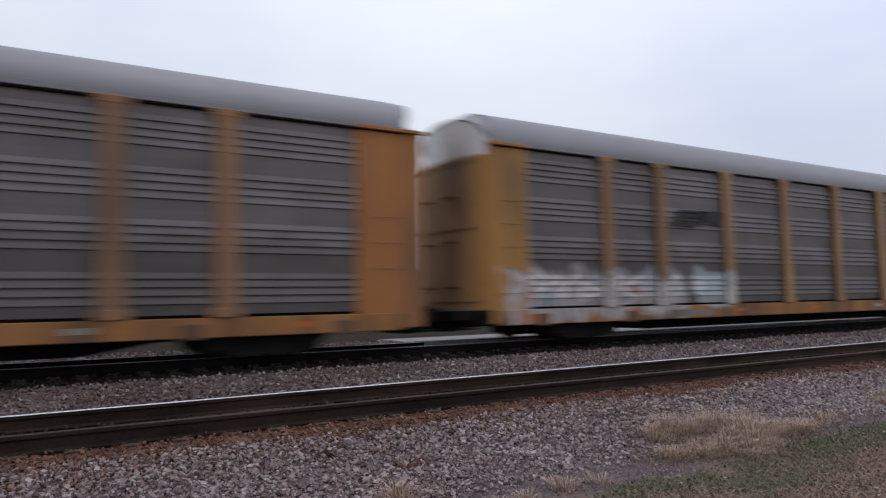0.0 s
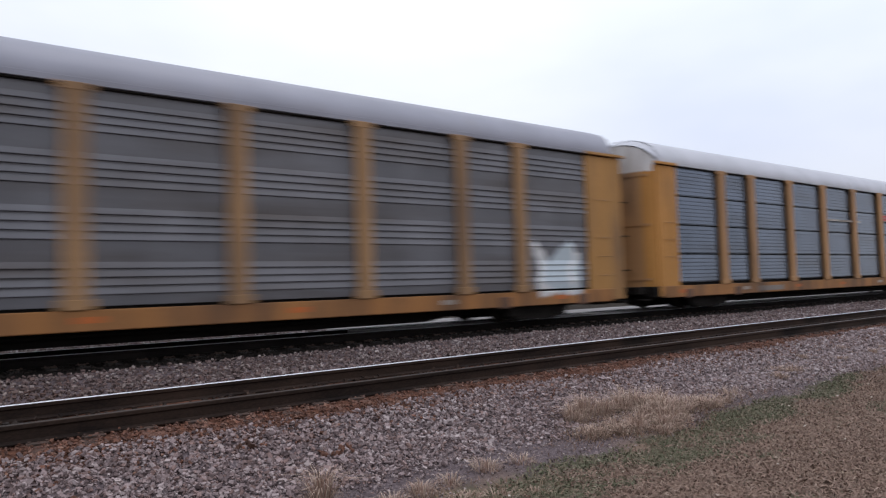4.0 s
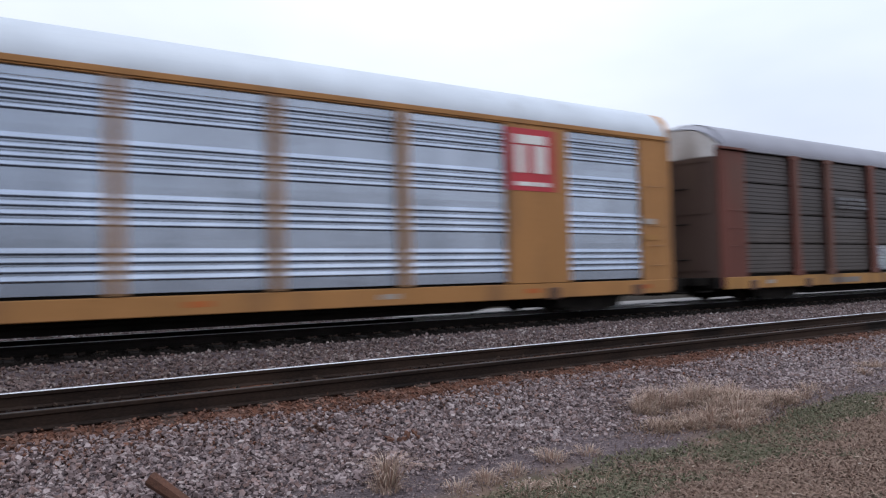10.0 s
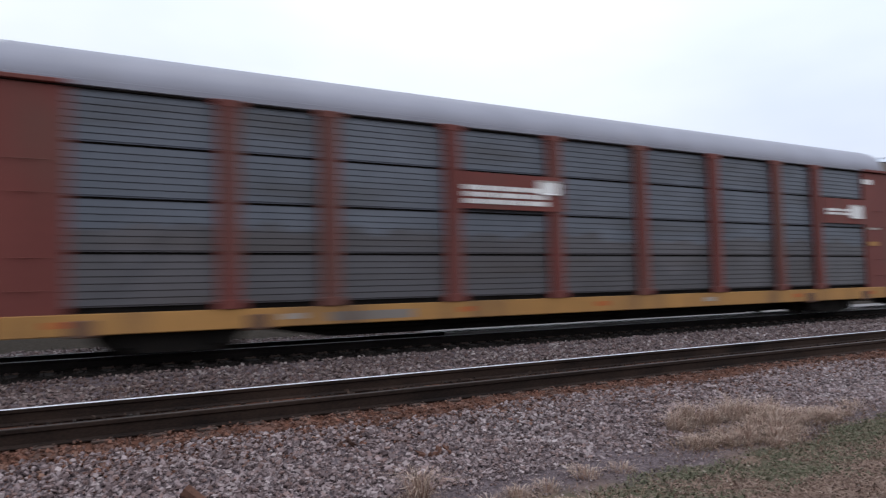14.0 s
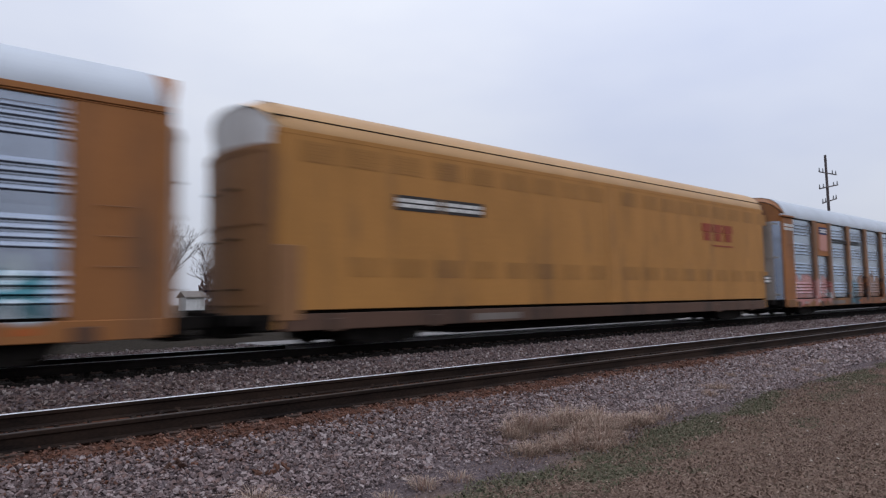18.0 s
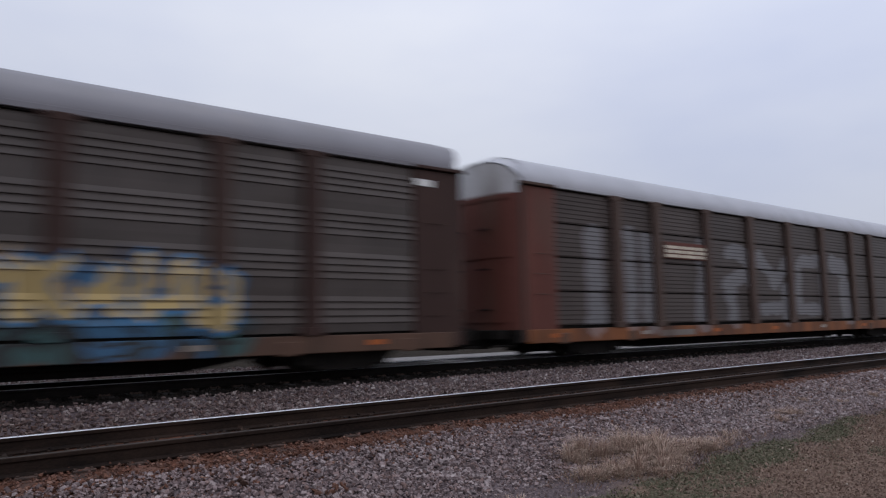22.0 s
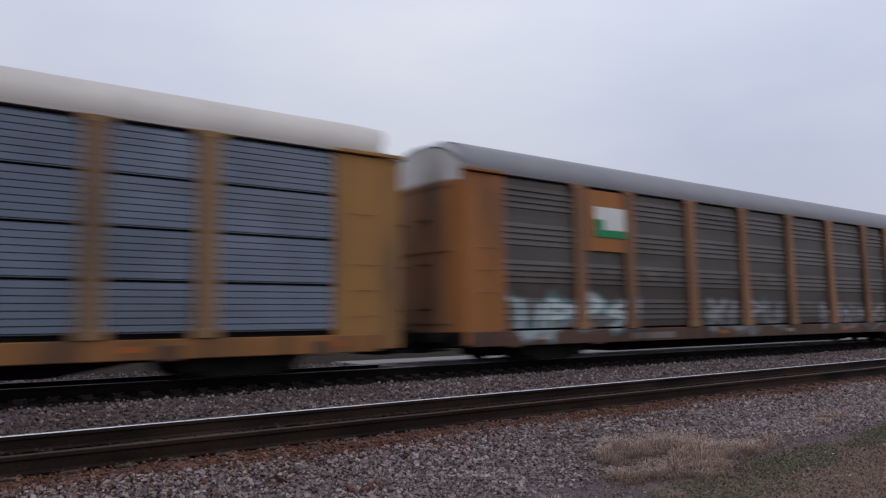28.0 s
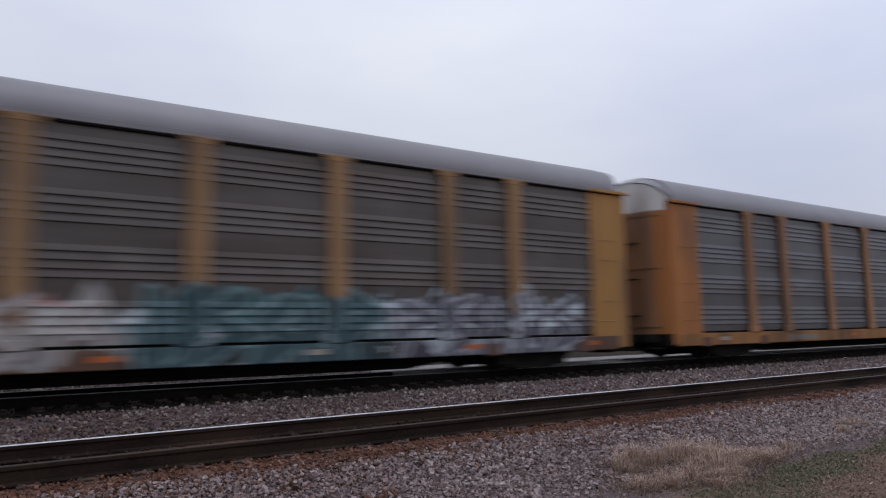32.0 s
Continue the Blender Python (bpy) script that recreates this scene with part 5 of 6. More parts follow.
part("emblem", boxes((-1.95, -1.35, -HALF - 0.10, -HALF - 0.088, 3.28, 3.62), bevel=0.05), M["white"], p)
p = sign(train[10], "sign_plate", 9.5, 12.0, 2.92, 3.74, "maroon", 0.02, "dark red sign plate")
bars(train[10], p, 9.7, 11.0, 3.2, 3.4, 2, "white", 0.03, 9)
part("emblem", boxes((11.0, 11.7, -HALF - 0.045, -HALF - 0.028, 3.1, 3.55), bevel=0.05), M["white"], p)
for a in (-8.93, -7.35):
    p = sign(train[13], "sign_plate", a, a + 1.5, 3.28, 3.66, "black", 0.035, "dark-framed plate with pale lettering")
    bars(train[13], p, a + 0.08, a + 1.42, 3.36, 3.58, 2, "white", 0.045, 10)
for a in (6.5, 7.4, 8.3):
    bm = boxes((a, a + 0.76, -HALF - 0.05, -HALF - 0.025, 3.58, 3.92), (a + 0.1, a + 0.66, -HALF - 0.05, -HALF - 0.025, 3.24, 3.56), bevel=0.004)
    part("emblem_block", bm, M["red_faded"], train[13], "faded red emblem block")
part("emblem_bar", boxes((7.3, 9.05, -HALF - 0.045, -HALF - 0.025, 3.02, 3.08)), M["red_faded"], train[13])
p = sign(train[13], "notice", 12.0, 12.6, 1.55, 1.9, "black", 0.035)
bars(train[13], p, 12.05, 12.55, 1.6, 1.84, 2, "white", 0.045, 11)
p = sign(train[14], "shield_panel", -9.1, -7.05, 3.0, 4.68, "orange", 0.02, "orange panel with a shield emblem")
part("emblem", boxes((-8.6, -7.55, -HALF - 0.05, -HALF - 0.03, 3.25, 4.1), bevel=0.02), M["shield_orange"], p, "pale pink shield field")
part("emblem_band", boxes((-8.6, -7.55, -HALF - 0.055, -HALF - 0.032, 4.1, 4.48), bevel=0.02), M["navy"], p, "dark blue shield band")
bars(train[14], p, -8.5, -7.65, 4.2, 4.38, 2, "white", 0.056, 12)
bars(train[14], train[14], -6.6, -2.2, 3.75, 3.95, 2, "black", 0.012, 13)
bars(train[14], train[14], -12.9, -11.9, 4.1, 4.4, 2, "white", 0.012, 14)
p = sign(train[16], "sign_plate", -6.8, -4.2, 2.98, 3.52, "oxide", 0.012, "brown sign plate with white bars")
bars(train[16], p, -6.75, -4.3, 3.02, 3.4, 3, "cream", 0.022, 15)
p = sign(train[20], "sign_panel", -9.0, -6.9, 2.95, 4.66, "orange", 0.02, "orange panel with a white and green sign")
part("picture_field", boxes((-8.6, -7.25, -HALF - 0.05, -HALF - 0.03, 3.55, 4.2), bevel=0.02), M["white"], p)
part("picture_band", boxes((-8.6, -7.3, -HALF - 0.052, -HALF - 0.032, 3.34, 3.55), bevel=0.02), M["green"], p)
part("picture_block", boxes((-8.62, -8.25, -HALF - 0.056, -HALF - 0.034, 3.56, 3.85), bevel=0.02), M["green"], p)
for n, a, b in ((19, -5.75, -4.05), (21, -6.85, -4.3), (22, -6.05, -4.35)):
    p = sign(train[n], "label_plate", a, b, 2.9, 3.55, "label_orange", 0.012, "orange label plate")
    bars(train[n], p, a + 0.2, b - 0.2, 3.0, 3.42, 3, "oxide", 0.022, n)
for n in (8, 10, 15, 21):
    part("placard", boxes((11.9, 12.4, -HALF - 0.03, -HALF - 0.01, 4.3, 4.46)), M["white"], train[n], "small white placard")
for n in (8, 10):
    part("placard", boxes((12.0, 12.6, -HALF - 0.03, -HALF - 0.01, 2.2, 2.34)), M["yellow"], train[n], "small yellow placard")
    part("placard", boxes((12.0, 12.7, -HALF - 0.03, -HALF - 0.01, 2.75, 2.82)), M["white_dull"], train[n])
for n in (5, 7, 18):
    for a in (11.9, -12.6):
        part("placard", boxes((a, a + 0.5, -HALF - 0.03, -HALF - 0.01, 2.35, 2.5)), M["white_dull"], train[n])
        part("placard", boxes((a, a + 0.55, -HALF - 0.03, -HALF - 0.01, 1.9, 2.05)), M["yellow"], train[n])

part("step_pocket", boxes((11.4, 11.95, -HALF - 0.012, -HALF + 0.01, 0.92, 1.2), bevel=0.01), M["sill_dark"], train[4], "dark step pocket")
part("panel_slot", boxes((11.6, 12.6, -HALF - 0.012, -HALF + 0.01, 2.09, 2.14)), M["sill_dark"], train[4])
bars(train[4], train[4], 11.8, 12.35, 2.45, 2.75, 3, "end_rust", 0.006, 41)
bars(train[4], train[4], 11.8, 12.35, 3.2, 3.4, 2, "end_rust", 0.006, 42)
part("end_placard", boxes((-12.55, -12.0, -HALF - 0.014, -HALF + 0.01, 3.0, 3.35), bevel=0.005), M["label_orange"], train[22], "faded orange placard")
part("step_pocket", boxes((-12.5, -12.2, -HALF - 0.012, -HALF + 0.01, 1.25, 1.45), bevel=0.01), M["sill_dark"], train[22], "dark step pocket")

# the last panels of one roof are older and darker
tail_x = max(v.co.x for o in train[17].children if o.name.startswith("roof") and "rim" not in o.name for v in o.data.vertices)
dark_roof = part("roof_panel", extrude_x([(y * 1.004, z + 0.006 - 0.08 * min(1, (z - 4.83) / 0.7)) for y, z in ROOF], 7.3, tail_x), M["roof_grey"], train[17], "darker replacement roof panels")
dark_roof.data.polygons.foreach_set("use_smooth", [True] * len(dark_roof.data.polygons))


# ---- ballast stones, grass and debris ----
def heights(y):
    return np.array([ground_height(0, v) for v in np.atleast_1d(y)])


YS = np.linspace(-5, 30, 1401)
ZS = heights(YS)


def raw_mesh(name, verts, faces_per, loops, material, label, category, kind="stuff"):
    """One joined mesh from arrays: faces_per lists the corners of each face."""
    me = bpy.data.meshes.new(name)
    me.vertices.add(len(verts))
    me.vertices.foreach_set("co", verts.astype(np.float32).ravel())
    me.loops.add(len(loops))
    me.loops.foreach_set("vertex_index", loops.astype(np.int32))
    starts = np.concatenate(([0], np.cumsum(faces_per)[:-1]))
    me.polygons.add(len(faces_per))
    me.polygons.foreach_set("loop_start", starts.astype(np.int32))
    me.update(calc_edges=True)
    me.shade_flat()
    me.materials.append(material)
    return tagged(new(name, me), label, category, kind=kind)


def island_mat(name, colours, rough=0.9, stain=None):
    """Each piece takes its own shade; stain browns them in broad patches, thinning out along the track."""
    m = bpy.data.materials.new(name)
    m.use_nodes = True
    n, l = m.node_tree.nodes, m.node_tree.links
    b = n["Principled BSDF"]
    geo = n.new("ShaderNodeNewGeometry")
    ramp = n.new("ShaderNodeValToRGB")
    while len(ramp.color_ramp.elements) < len(colours):
        ramp.color_ramp.elements.new(0.5)
    for i, c in enumerate(colours):
        ramp.color_ramp.elements[i].position = i / (len(colours) - 1)
        ramp.color_ramp.elements[i].color = (*c, 1)
    l.new(geo.outputs["Random Per Island"], ramp.inputs["Fac"])
    grain = n.new("ShaderNodeTexNoise")
    grain.inputs["Scale"].default_value, grain.inputs["Detail"].default_value = 90, 3
    co = n.new("ShaderNodeTexCoord")
    l.new(co.outputs["Object"], grain.inputs["Vector"])
    mx = n.new("ShaderNodeMix")
    mx.data_type, mx.blend_type = "RGBA", "OVERLAY"
    mx.inputs[0].default_value = 0.5
    l.new(ramp.outputs["Color"], mx.inputs[6])
    l.new(grain.outputs["Fac"], mx.inputs[7])
    out = mx.outputs[2]
    if stain:
        broad = n.new("ShaderNodeTexNoise")
        broad.inputs["Scale"].default_value, broad.inputs["Detail"].default_value = 0.5, 4
        l.new(co.outputs["Object"], broad.inputs["Vector"])
        sep = n.new("ShaderNodeSeparateXYZ")
        l.new(co.outputs["Object"], sep.inputs[0])
        along = n.new("ShaderNodeMapRange")
        for slot, v in (("From Min", 1.0), ("From Max", 13.0), ("To Min", 0.32), ("To Max", -0.15)):
            along.inputs[slot].default_value = v
        l.new(sep.outputs["X"], along.inputs["Value"])
        both = n.new("ShaderNodeMath")
        both.use_clamp = True
        l.new(broad.outputs["Fac"], both.inputs[0])
        l.new(along.outputs[0], both.inputs[1])
        soil = n.new("ShaderNodeMix")
        soil.data_type, soil.blend_type = "RGBA", "MULTIPLY"
        l.new(both.outputs[0], soil.inputs[0])
        l.new(out, soil.inputs[6])
        soil.inputs[7].default_value = (*stain, 1)
        out = soil.outputs[2]
    l.new(out, b.inputs["Base Color"])
    b.inputs["Roughness"].default_value = rough
    b.inputs["Specular IOR Level"].default_value = 0.12
    return m


STONE = island_mat("shoulder_stone", [(0.075, 0.057, 0.056), (0.175, 0.137, 0.135), (0.255, 0.205, 0.203), (0.315, 0.26, 0.257), (0.235, 0.165, 0.149), (0.13, 0.102, 0.101), (0.345, 0.295, 0.291), (0.4, 0.352, 0.342)], stain=(0.84, 0.78, 0.77))
STAINED = island_mat("ballast_stone", [(0.071, 0.052, 0.049), (0.148, 0.112, 0.11), (0.211, 0.166, 0.162), (0.267, 0.213, 0.212), (0.197, 0.131, 0.119), (0.323, 0.274, 0.268), (0.505, 0.457, 0.444)], stain=(0.42, 0.36, 0.32))
RUSTY = island_mat("rusty_stone", [(0.05, 0.026, 0.019), (0.11, 0.054, 0.037), (0.175, 0.083, 0.057), (0.115, 0.068, 0.056), (0.22, 0.125, 0.092)])
GRIMY = island_mat("oily_stone", [(0.012, 0.009, 0.008), (0.03, 0.02, 0.016), (0.055, 0.035, 0.026), (0.03, 0.026, 0.024)])
# stones under the train carry its shade in their colour
SHADED = island_mat("oil_black_stone", [(0.006, 0.005, 0.0045), (0.014, 0.011, 0.009), (0.024, 0.018, 0.015), (0.016, 0.014, 0.013)])
STRAW = island_mat("dry_grass", [(0.2, 0.125, 0.095), (0.37, 0.265, 0.21), (0.47, 0.355, 0.285), (0.27, 0.16, 0.12), (0.52, 0.42, 0.345), (0.33, 0.25, 0.18)])
LITTER = island_mat("grass_litter", [(0.13, 0.07, 0.048), (0.2, 0.12, 0.085), (0.27, 0.18, 0.13), (0.1, 0.065, 0.045), (0.16, 0.13, 0.085)])
DEAD = island_mat("dead_turf", [(0.125, 0.084, 0.064), (0.2, 0.135, 0.103), (0.275, 0.19, 0.148), (0.16, 0.102, 0.078), (0.32, 0.24, 0.19)])
TURF = island_mat("winter_turf", [(0.078, 0.084, 0.05), (0.108, 0.112, 0.068), (0.14, 0.133, 0.088), (0.2, 0.155, 0.112), (0.13, 0.118, 0.078)])
CUBE = np.array([[x, y, z] for x in (-1, 1) for y in (-1, 1) for z in (-1, 1)], float)
QUADS = np.array([[0, 1, 3, 2], [4, 6, 7, 5], [0, 4, 5, 1], [2, 3, 7, 6], [0, 2, 6, 4], [1, 5, 7, 3]])


def stones(name, count, xr, yr, size, material, label, seed, keep=None):
    rng = np.random.default_rng(seed)
    x, y = rng.uniform(*xr, count), rng.uniform(*yr, count)
    if keep is not None:
        k = keep(x, y, rng.uniform(0, 1, count))
        x, y = x[k], y[k]
    n = len(x)
    s = 1.2 * (size[0] + (size[1] - size[0]) * rng.power(0.55, n))
    axes = rng.uniform(0.42, 1.0, (n, 1, 3)) * (1.0, 1.0, 0.6)
    v = CUBE[None] * axes * (1 + rng.uniform(-0.45, 0.25, (n, 8, 3)))
    yaw, tip = rng.uniform(0, 2 * np.pi, n), rng.normal(0, 0.28, (2, n))
    q = np.stack([np.cos(yaw / 2), tip[0], tip[1], np.sin(yaw / 2)], -1)
    q /= np.linalg.norm(q, axis=1, keepdims=True)
    w, a, b, c = q.T
    rot = np.stack([np.stack([1 - 2 * (b * b + c * c), 2 * (a * b - c * w), 2 * (a * c + b * w)], -1),
                    np.stack([2 * (a * b + c * w), 1 - 2 * (a * a + c * c), 2 * (b * c - a * w)], -1),
                    np.stack([2 * (a * c - b * w), 2 * (b * c + a * w), 1 - 2 * (a * a + b * b)], -1)], 1)
    v = np.einsum("nij,nkj->nki", rot, v) * (s / 2)[:, None, None]
    v += np.stack([x, y, np.interp(y, YS, ZS) + 0.22 * s + rng.uniform(-0.01, 0.02, n)], -1)[:, None]
    loops = (QUADS[None] + 8 * np.arange(n)[:, None, None]).ravel()
    return raw_mesh(name, v.reshape(-1, 3), np.full(6 * n, 4), loops, material, label, "gravel")


def turf_edge(x):
    """How far the turf reaches towards the gravel."""
    return 4.62 + 0.09 * np.sin(x * 1.7) + 0.06 * np.sin(x * 4.1 + 1) + 0.03 * np.sin(x * 11.3) + 0.075 * np.minimum(x - 5, 9)


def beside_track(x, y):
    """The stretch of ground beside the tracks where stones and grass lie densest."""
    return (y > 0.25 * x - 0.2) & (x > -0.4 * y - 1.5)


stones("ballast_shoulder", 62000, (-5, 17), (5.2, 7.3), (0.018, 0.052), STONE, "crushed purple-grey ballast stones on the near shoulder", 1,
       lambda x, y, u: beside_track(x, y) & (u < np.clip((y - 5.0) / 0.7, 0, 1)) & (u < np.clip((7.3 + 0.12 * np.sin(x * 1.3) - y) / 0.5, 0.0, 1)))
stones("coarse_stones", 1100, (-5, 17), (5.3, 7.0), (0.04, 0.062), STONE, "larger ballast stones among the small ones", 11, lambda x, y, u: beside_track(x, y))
stones("ballast_shoulder_far", 12000, (17, 48), (5.6, 7.3), (0.04, 0.09), STONE, "crushed purple-grey ballast stones along the near shoulder", 2)
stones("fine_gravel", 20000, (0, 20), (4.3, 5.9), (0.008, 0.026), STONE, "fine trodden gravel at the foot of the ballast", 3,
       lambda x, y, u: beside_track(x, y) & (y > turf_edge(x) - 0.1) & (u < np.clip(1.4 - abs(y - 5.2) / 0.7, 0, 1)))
stones("rusty_ballast", 40000, (-5, 45), (6.4, 7.95), (0.014, 0.045), RUSTY, "rust-stained small stones beside the near rail", 4, lambda x, y, u: ((u < 0.5) | (x < 14)) & (u < (y - 6.3) / 0.75))
stones("crib_ballast", 5000, (-5, 30), (8.0, 9.9), (0.03, 0.06), GRIMY, "dark stained stones between the rails", 5)
stones("middle_ballast", 34000, (-7, 40), (9.75, 13.15), (0.03, 0.07), STAINED, "grey ballast stones between the two tracks", 6)
stones("middle_ballast_far", 6000, (40, 75), (9.6, 13.15), (0.06, 0.12), STAINED, "grey ballast stones between the two tracks", 7)
stones("ballast_shoulder_left", 5000, (-16, -4.5), (5.4, 7.3), (0.03, 0.08), STONE, "crushed ballast stones further along the shoulder", 12)
stones("pale_verge", 4000, (-10, 8.9), (16.3, 17.9), (0.03, 0.07), STONE, "pale gravel beyond the far rail", 13)
stones("far_ballast", 9000, (-10, 40), (13.1, 16.3), (0.03, 0.06), SHADED, "ballast stones under the train, coloured near black for its shade", 8)


def blades(name, x, y, length, lean, width, material, label, seed):
    """Grass blades, each a bent tapering strip."""
    rng = np.random.default_rng(seed)
    n = len(x)
    z = np.interp(y, YS, ZS) - 0.01
    a = rng.uniform(0, 2 * np.pi, n)
    side = np.stack([np.cos(a), np.sin(a), 0 * a], -1) * (width * rng.uniform(0.6, 1.3, n))[:, None]
    b = rng.uniform(0, 2 * np.pi, n)
    out = np.stack([np.cos(b), np.sin(b), 0 * b], -1)
    ln = length * rng.uniform(0.5, 1.25, n)
    tilt = lean * rng.uniform(0.2, 1.4, n)
    base = np.stack([x, y, z], -1)
    up = np.array([0, 0, 1.0])
    mid = base + up * (ln * 0.6)[:, None] + out * (ln * tilt * 0.35)[:, None]
    tip = base + up * (ln * (1 - 0.35 * np.minimum(tilt, 1.5)))[:, None] + out * (ln * tilt)[:, None]
    v = np.stack([base - side, base + side, mid + side * 0.7, mid - side * 0.7, tip], 1).reshape(-1, 3)
    k = 5 * np.arange(n)[:, None]
    loops = np.concatenate([k + [0, 1, 2, 3], k + [3, 2, 4]], 1).ravel()
    return raw_mesh(name, v, np.tile([4, 3], n), loops, material, label, "grass")


def turf():
    rng = np.random.default_rng(21)
    x, y = rng.uniform(1.5, 24, 400000), rng.uniform(0.3, 5.9, 400000)
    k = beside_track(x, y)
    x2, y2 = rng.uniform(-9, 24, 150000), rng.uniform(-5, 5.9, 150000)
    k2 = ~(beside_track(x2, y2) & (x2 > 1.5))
    x, y = np.concatenate([x[k], x2[k2]]), np.concatenate([y[k], y2[k2]])
    edge = turf_edge(x)
    u = rng.uniform(0, 1, len(x))
    k = (u < np.clip((edge - y) / 0.22 + 0.2, 0, 1)) & (u < 2.2 / (1 + 0.1 * abs(x)))
    x, y = x[k], y[k]
    patch = np.array([noise.fractal((a * 0.55, b * 1.1, 3.0), 1.0, 2.0, 3) for a, b in zip(x, y)])
    u = rng.uniform(0, 1, len(x))
    k = u < np.clip(0.75 + patch * 0.8, 0.35, 1)
    x, y, patch = x[k], y[k], patch[k]
    green = patch + rng.uniform(-0.25, 0.25, len(x)) - 0.95 * (turf_edge(x) - y) > -0.58
    blades("turf_green", x[green], y[green], 0.055, 1.9, 0.010, TURF, "short dull green winter grass", 22)
    blades("turf_dead", x[~green], y[~green], 0.055, 2.3, 0.010, DEAD, "flattened brown winter grass", 23)


turf()
WEED = island_mat("dark_dead_weeds", [(0.02, 0.015, 0.012), (0.04, 0.03, 0.025), (0.065, 0.048, 0.04), (0.03, 0.024, 0.018)])
weed_rng = np.random.default_rng(41)
blades("dead_weeds", weed_rng.uniform(-16, 75, 34000), weed_rng.uniform(18.2, 20.4, 34000), 0.3, 0.9, 0.022, WEED, "dense dark dead weeds along the far side of the tracks", 42)


def fountain(name, mounds, material, label, seed):
    """Dry grass growing in mounds: each blade leans away from its mound's middle. mounds: x, y, spread, blades, length."""
    rng = np.random.default_rng(seed)
    parts = []
    for cx, cy, r, n, ln in mounds:
        a = rng.uniform(0, 2 * np.pi, n)
        d = np.stack([np.cos(a), np.sin(a), 0 * a], -1)
        k = np.sqrt(rng.uniform(0, 1, n))
        base = np.stack([cx + r * k * np.cos(a), cy + r * k * np.sin(a), 0 * a], -1)
        base[:, 2] = np.interp(base[:, 1], YS, ZS) - 0.01
        length = ln * rng.uniform(0.45, 1.2, n)
        tilt = 0.15 + 0.9 * k * rng.uniform(0.4, 1.3, n)
        jit = rng.normal(0, 0.25, (n, 3)) * [1, 1, 0]
        d = d + jit
        side = np.stack([-np.sin(a), np.cos(a), 0 * a], -1) * (0.0022 + 0.002 * rng.uniform(0, 1, n))[:, None]
        up = np.array([0, 0, 1.0])
        mid = base + up * (length * 0.62)[:, None] + d * (length * tilt * 0.3)[:, None]
        tip = base + up * (length * (1 - 0.4 * np.minimum(tilt, 1.6)))[:, None] + d * (length * tilt)[:, None]
        parts.append(np.stack([base - side, base + side, mid + side * 0.8, mid - side * 0.8, tip], 1))
    v = np.concatenate(parts)
    n = len(v)
    q = 5 * np.arange(n)[:, None]
    loops = np.concatenate([q + [0, 1, 2, 3], q + [3, 2, 4]], 1).ravel()
    return raw_mesh(name, v.reshape(-1, 3), np.tile([4, 3], n), loops, material, label, "grass tuft")


fountain("dry_grass_tuft", [(2.62, 5.08, 0.07, 220, 0.33), (2.55, 5.0, 0.12, 160, 0.13)], STRAW, "tuft of pale dry grass in the gravel", 31)
fountain("dry_grass_tuft", [(3.35, 4.75, 0.12, 150, 0.12), (3.7, 4.8, 0.1, 110, 0.10), (3.05, 4.7, 0.12, 120, 0.09)], STRAW, "low tuft of dry grass at the edge of the gravel", 32)
fountain("dry_grass_tuft", [(4.2, 4.9, 0.14, 170, 0.13), (4.6, 4.85, 0.12, 120, 0.1)], STRAW, "low tuft of dry grass at the edge of the gravel", 33)
mound_rng = random.Random(9)
CLUMPS = ((6.45, 5.68, 0.12, 0.10, 6, 0.30), (6.95, 5.68, 0.20, 0.12, 8, 0.27), (7.45, 5.62, 0.26, 0.14, 9, 0.27), (7.25, 5.25, 0.24, 0.14, 8, 0.26),
          (7.75, 5.3, 0.26, 0.14, 7, 0.24), (5.95, 5.17, 0.16, 0.08, 6, 0.14), (6.2, 4.98, 0.2, 0.07, 6, 0.13), (6.7, 5.05, 0.24, 0.13, 8, 0.2),
          (6.75, 4.82, 0.22, 0.1, 6, 0.15), (8.3, 5.3, 0.3, 0.12, 6, 0.18), (8.9, 5.35, 0.35, 0.12, 5, 0.13), (11.4, 5.8, 0.5, 0.14, 6, 0.12),
          (13.5, 6.0, 0.8, 0.3, 5, 0.12), (17.0, 6.1, 1.2, 0.4, 6, 0.15), (3.7, 4.25, 0.25, 0.1, 4, 0.1))
for group, (gx, gy, wx, wy, count, ln) in enumerate(CLUMPS):
    spots = [(gx + mound_rng.gauss(0, wx), gy + mound_rng.gauss(0, wy), mound_rng.uniform(0.05, 0.16), int(mound_rng.uniform(70, 190)), ln * mound_rng.uniform(0.5, 1.25))
             for _ in range(count)]
    fountain("dry_grass_clump", spots, STRAW, "clump of pale dry grass at the foot of the ballast", 50 + group)
litter_rng = np.random.default_rng(91)
lx, ly = np.concatenate([[litter_rng.normal(gx, 1.6 * wx + 0.08, 60 * count), litter_rng.normal(gy, 1.5 * wy + 0.05, 60 * count)] for gx, gy, wx, wy, count, ln in CLUMPS], 1)
blades("grass_litter", lx, ly, 0.09, 2.4, 0.004, LITTER, "matted brown grass litter round the dry clumps", 92)


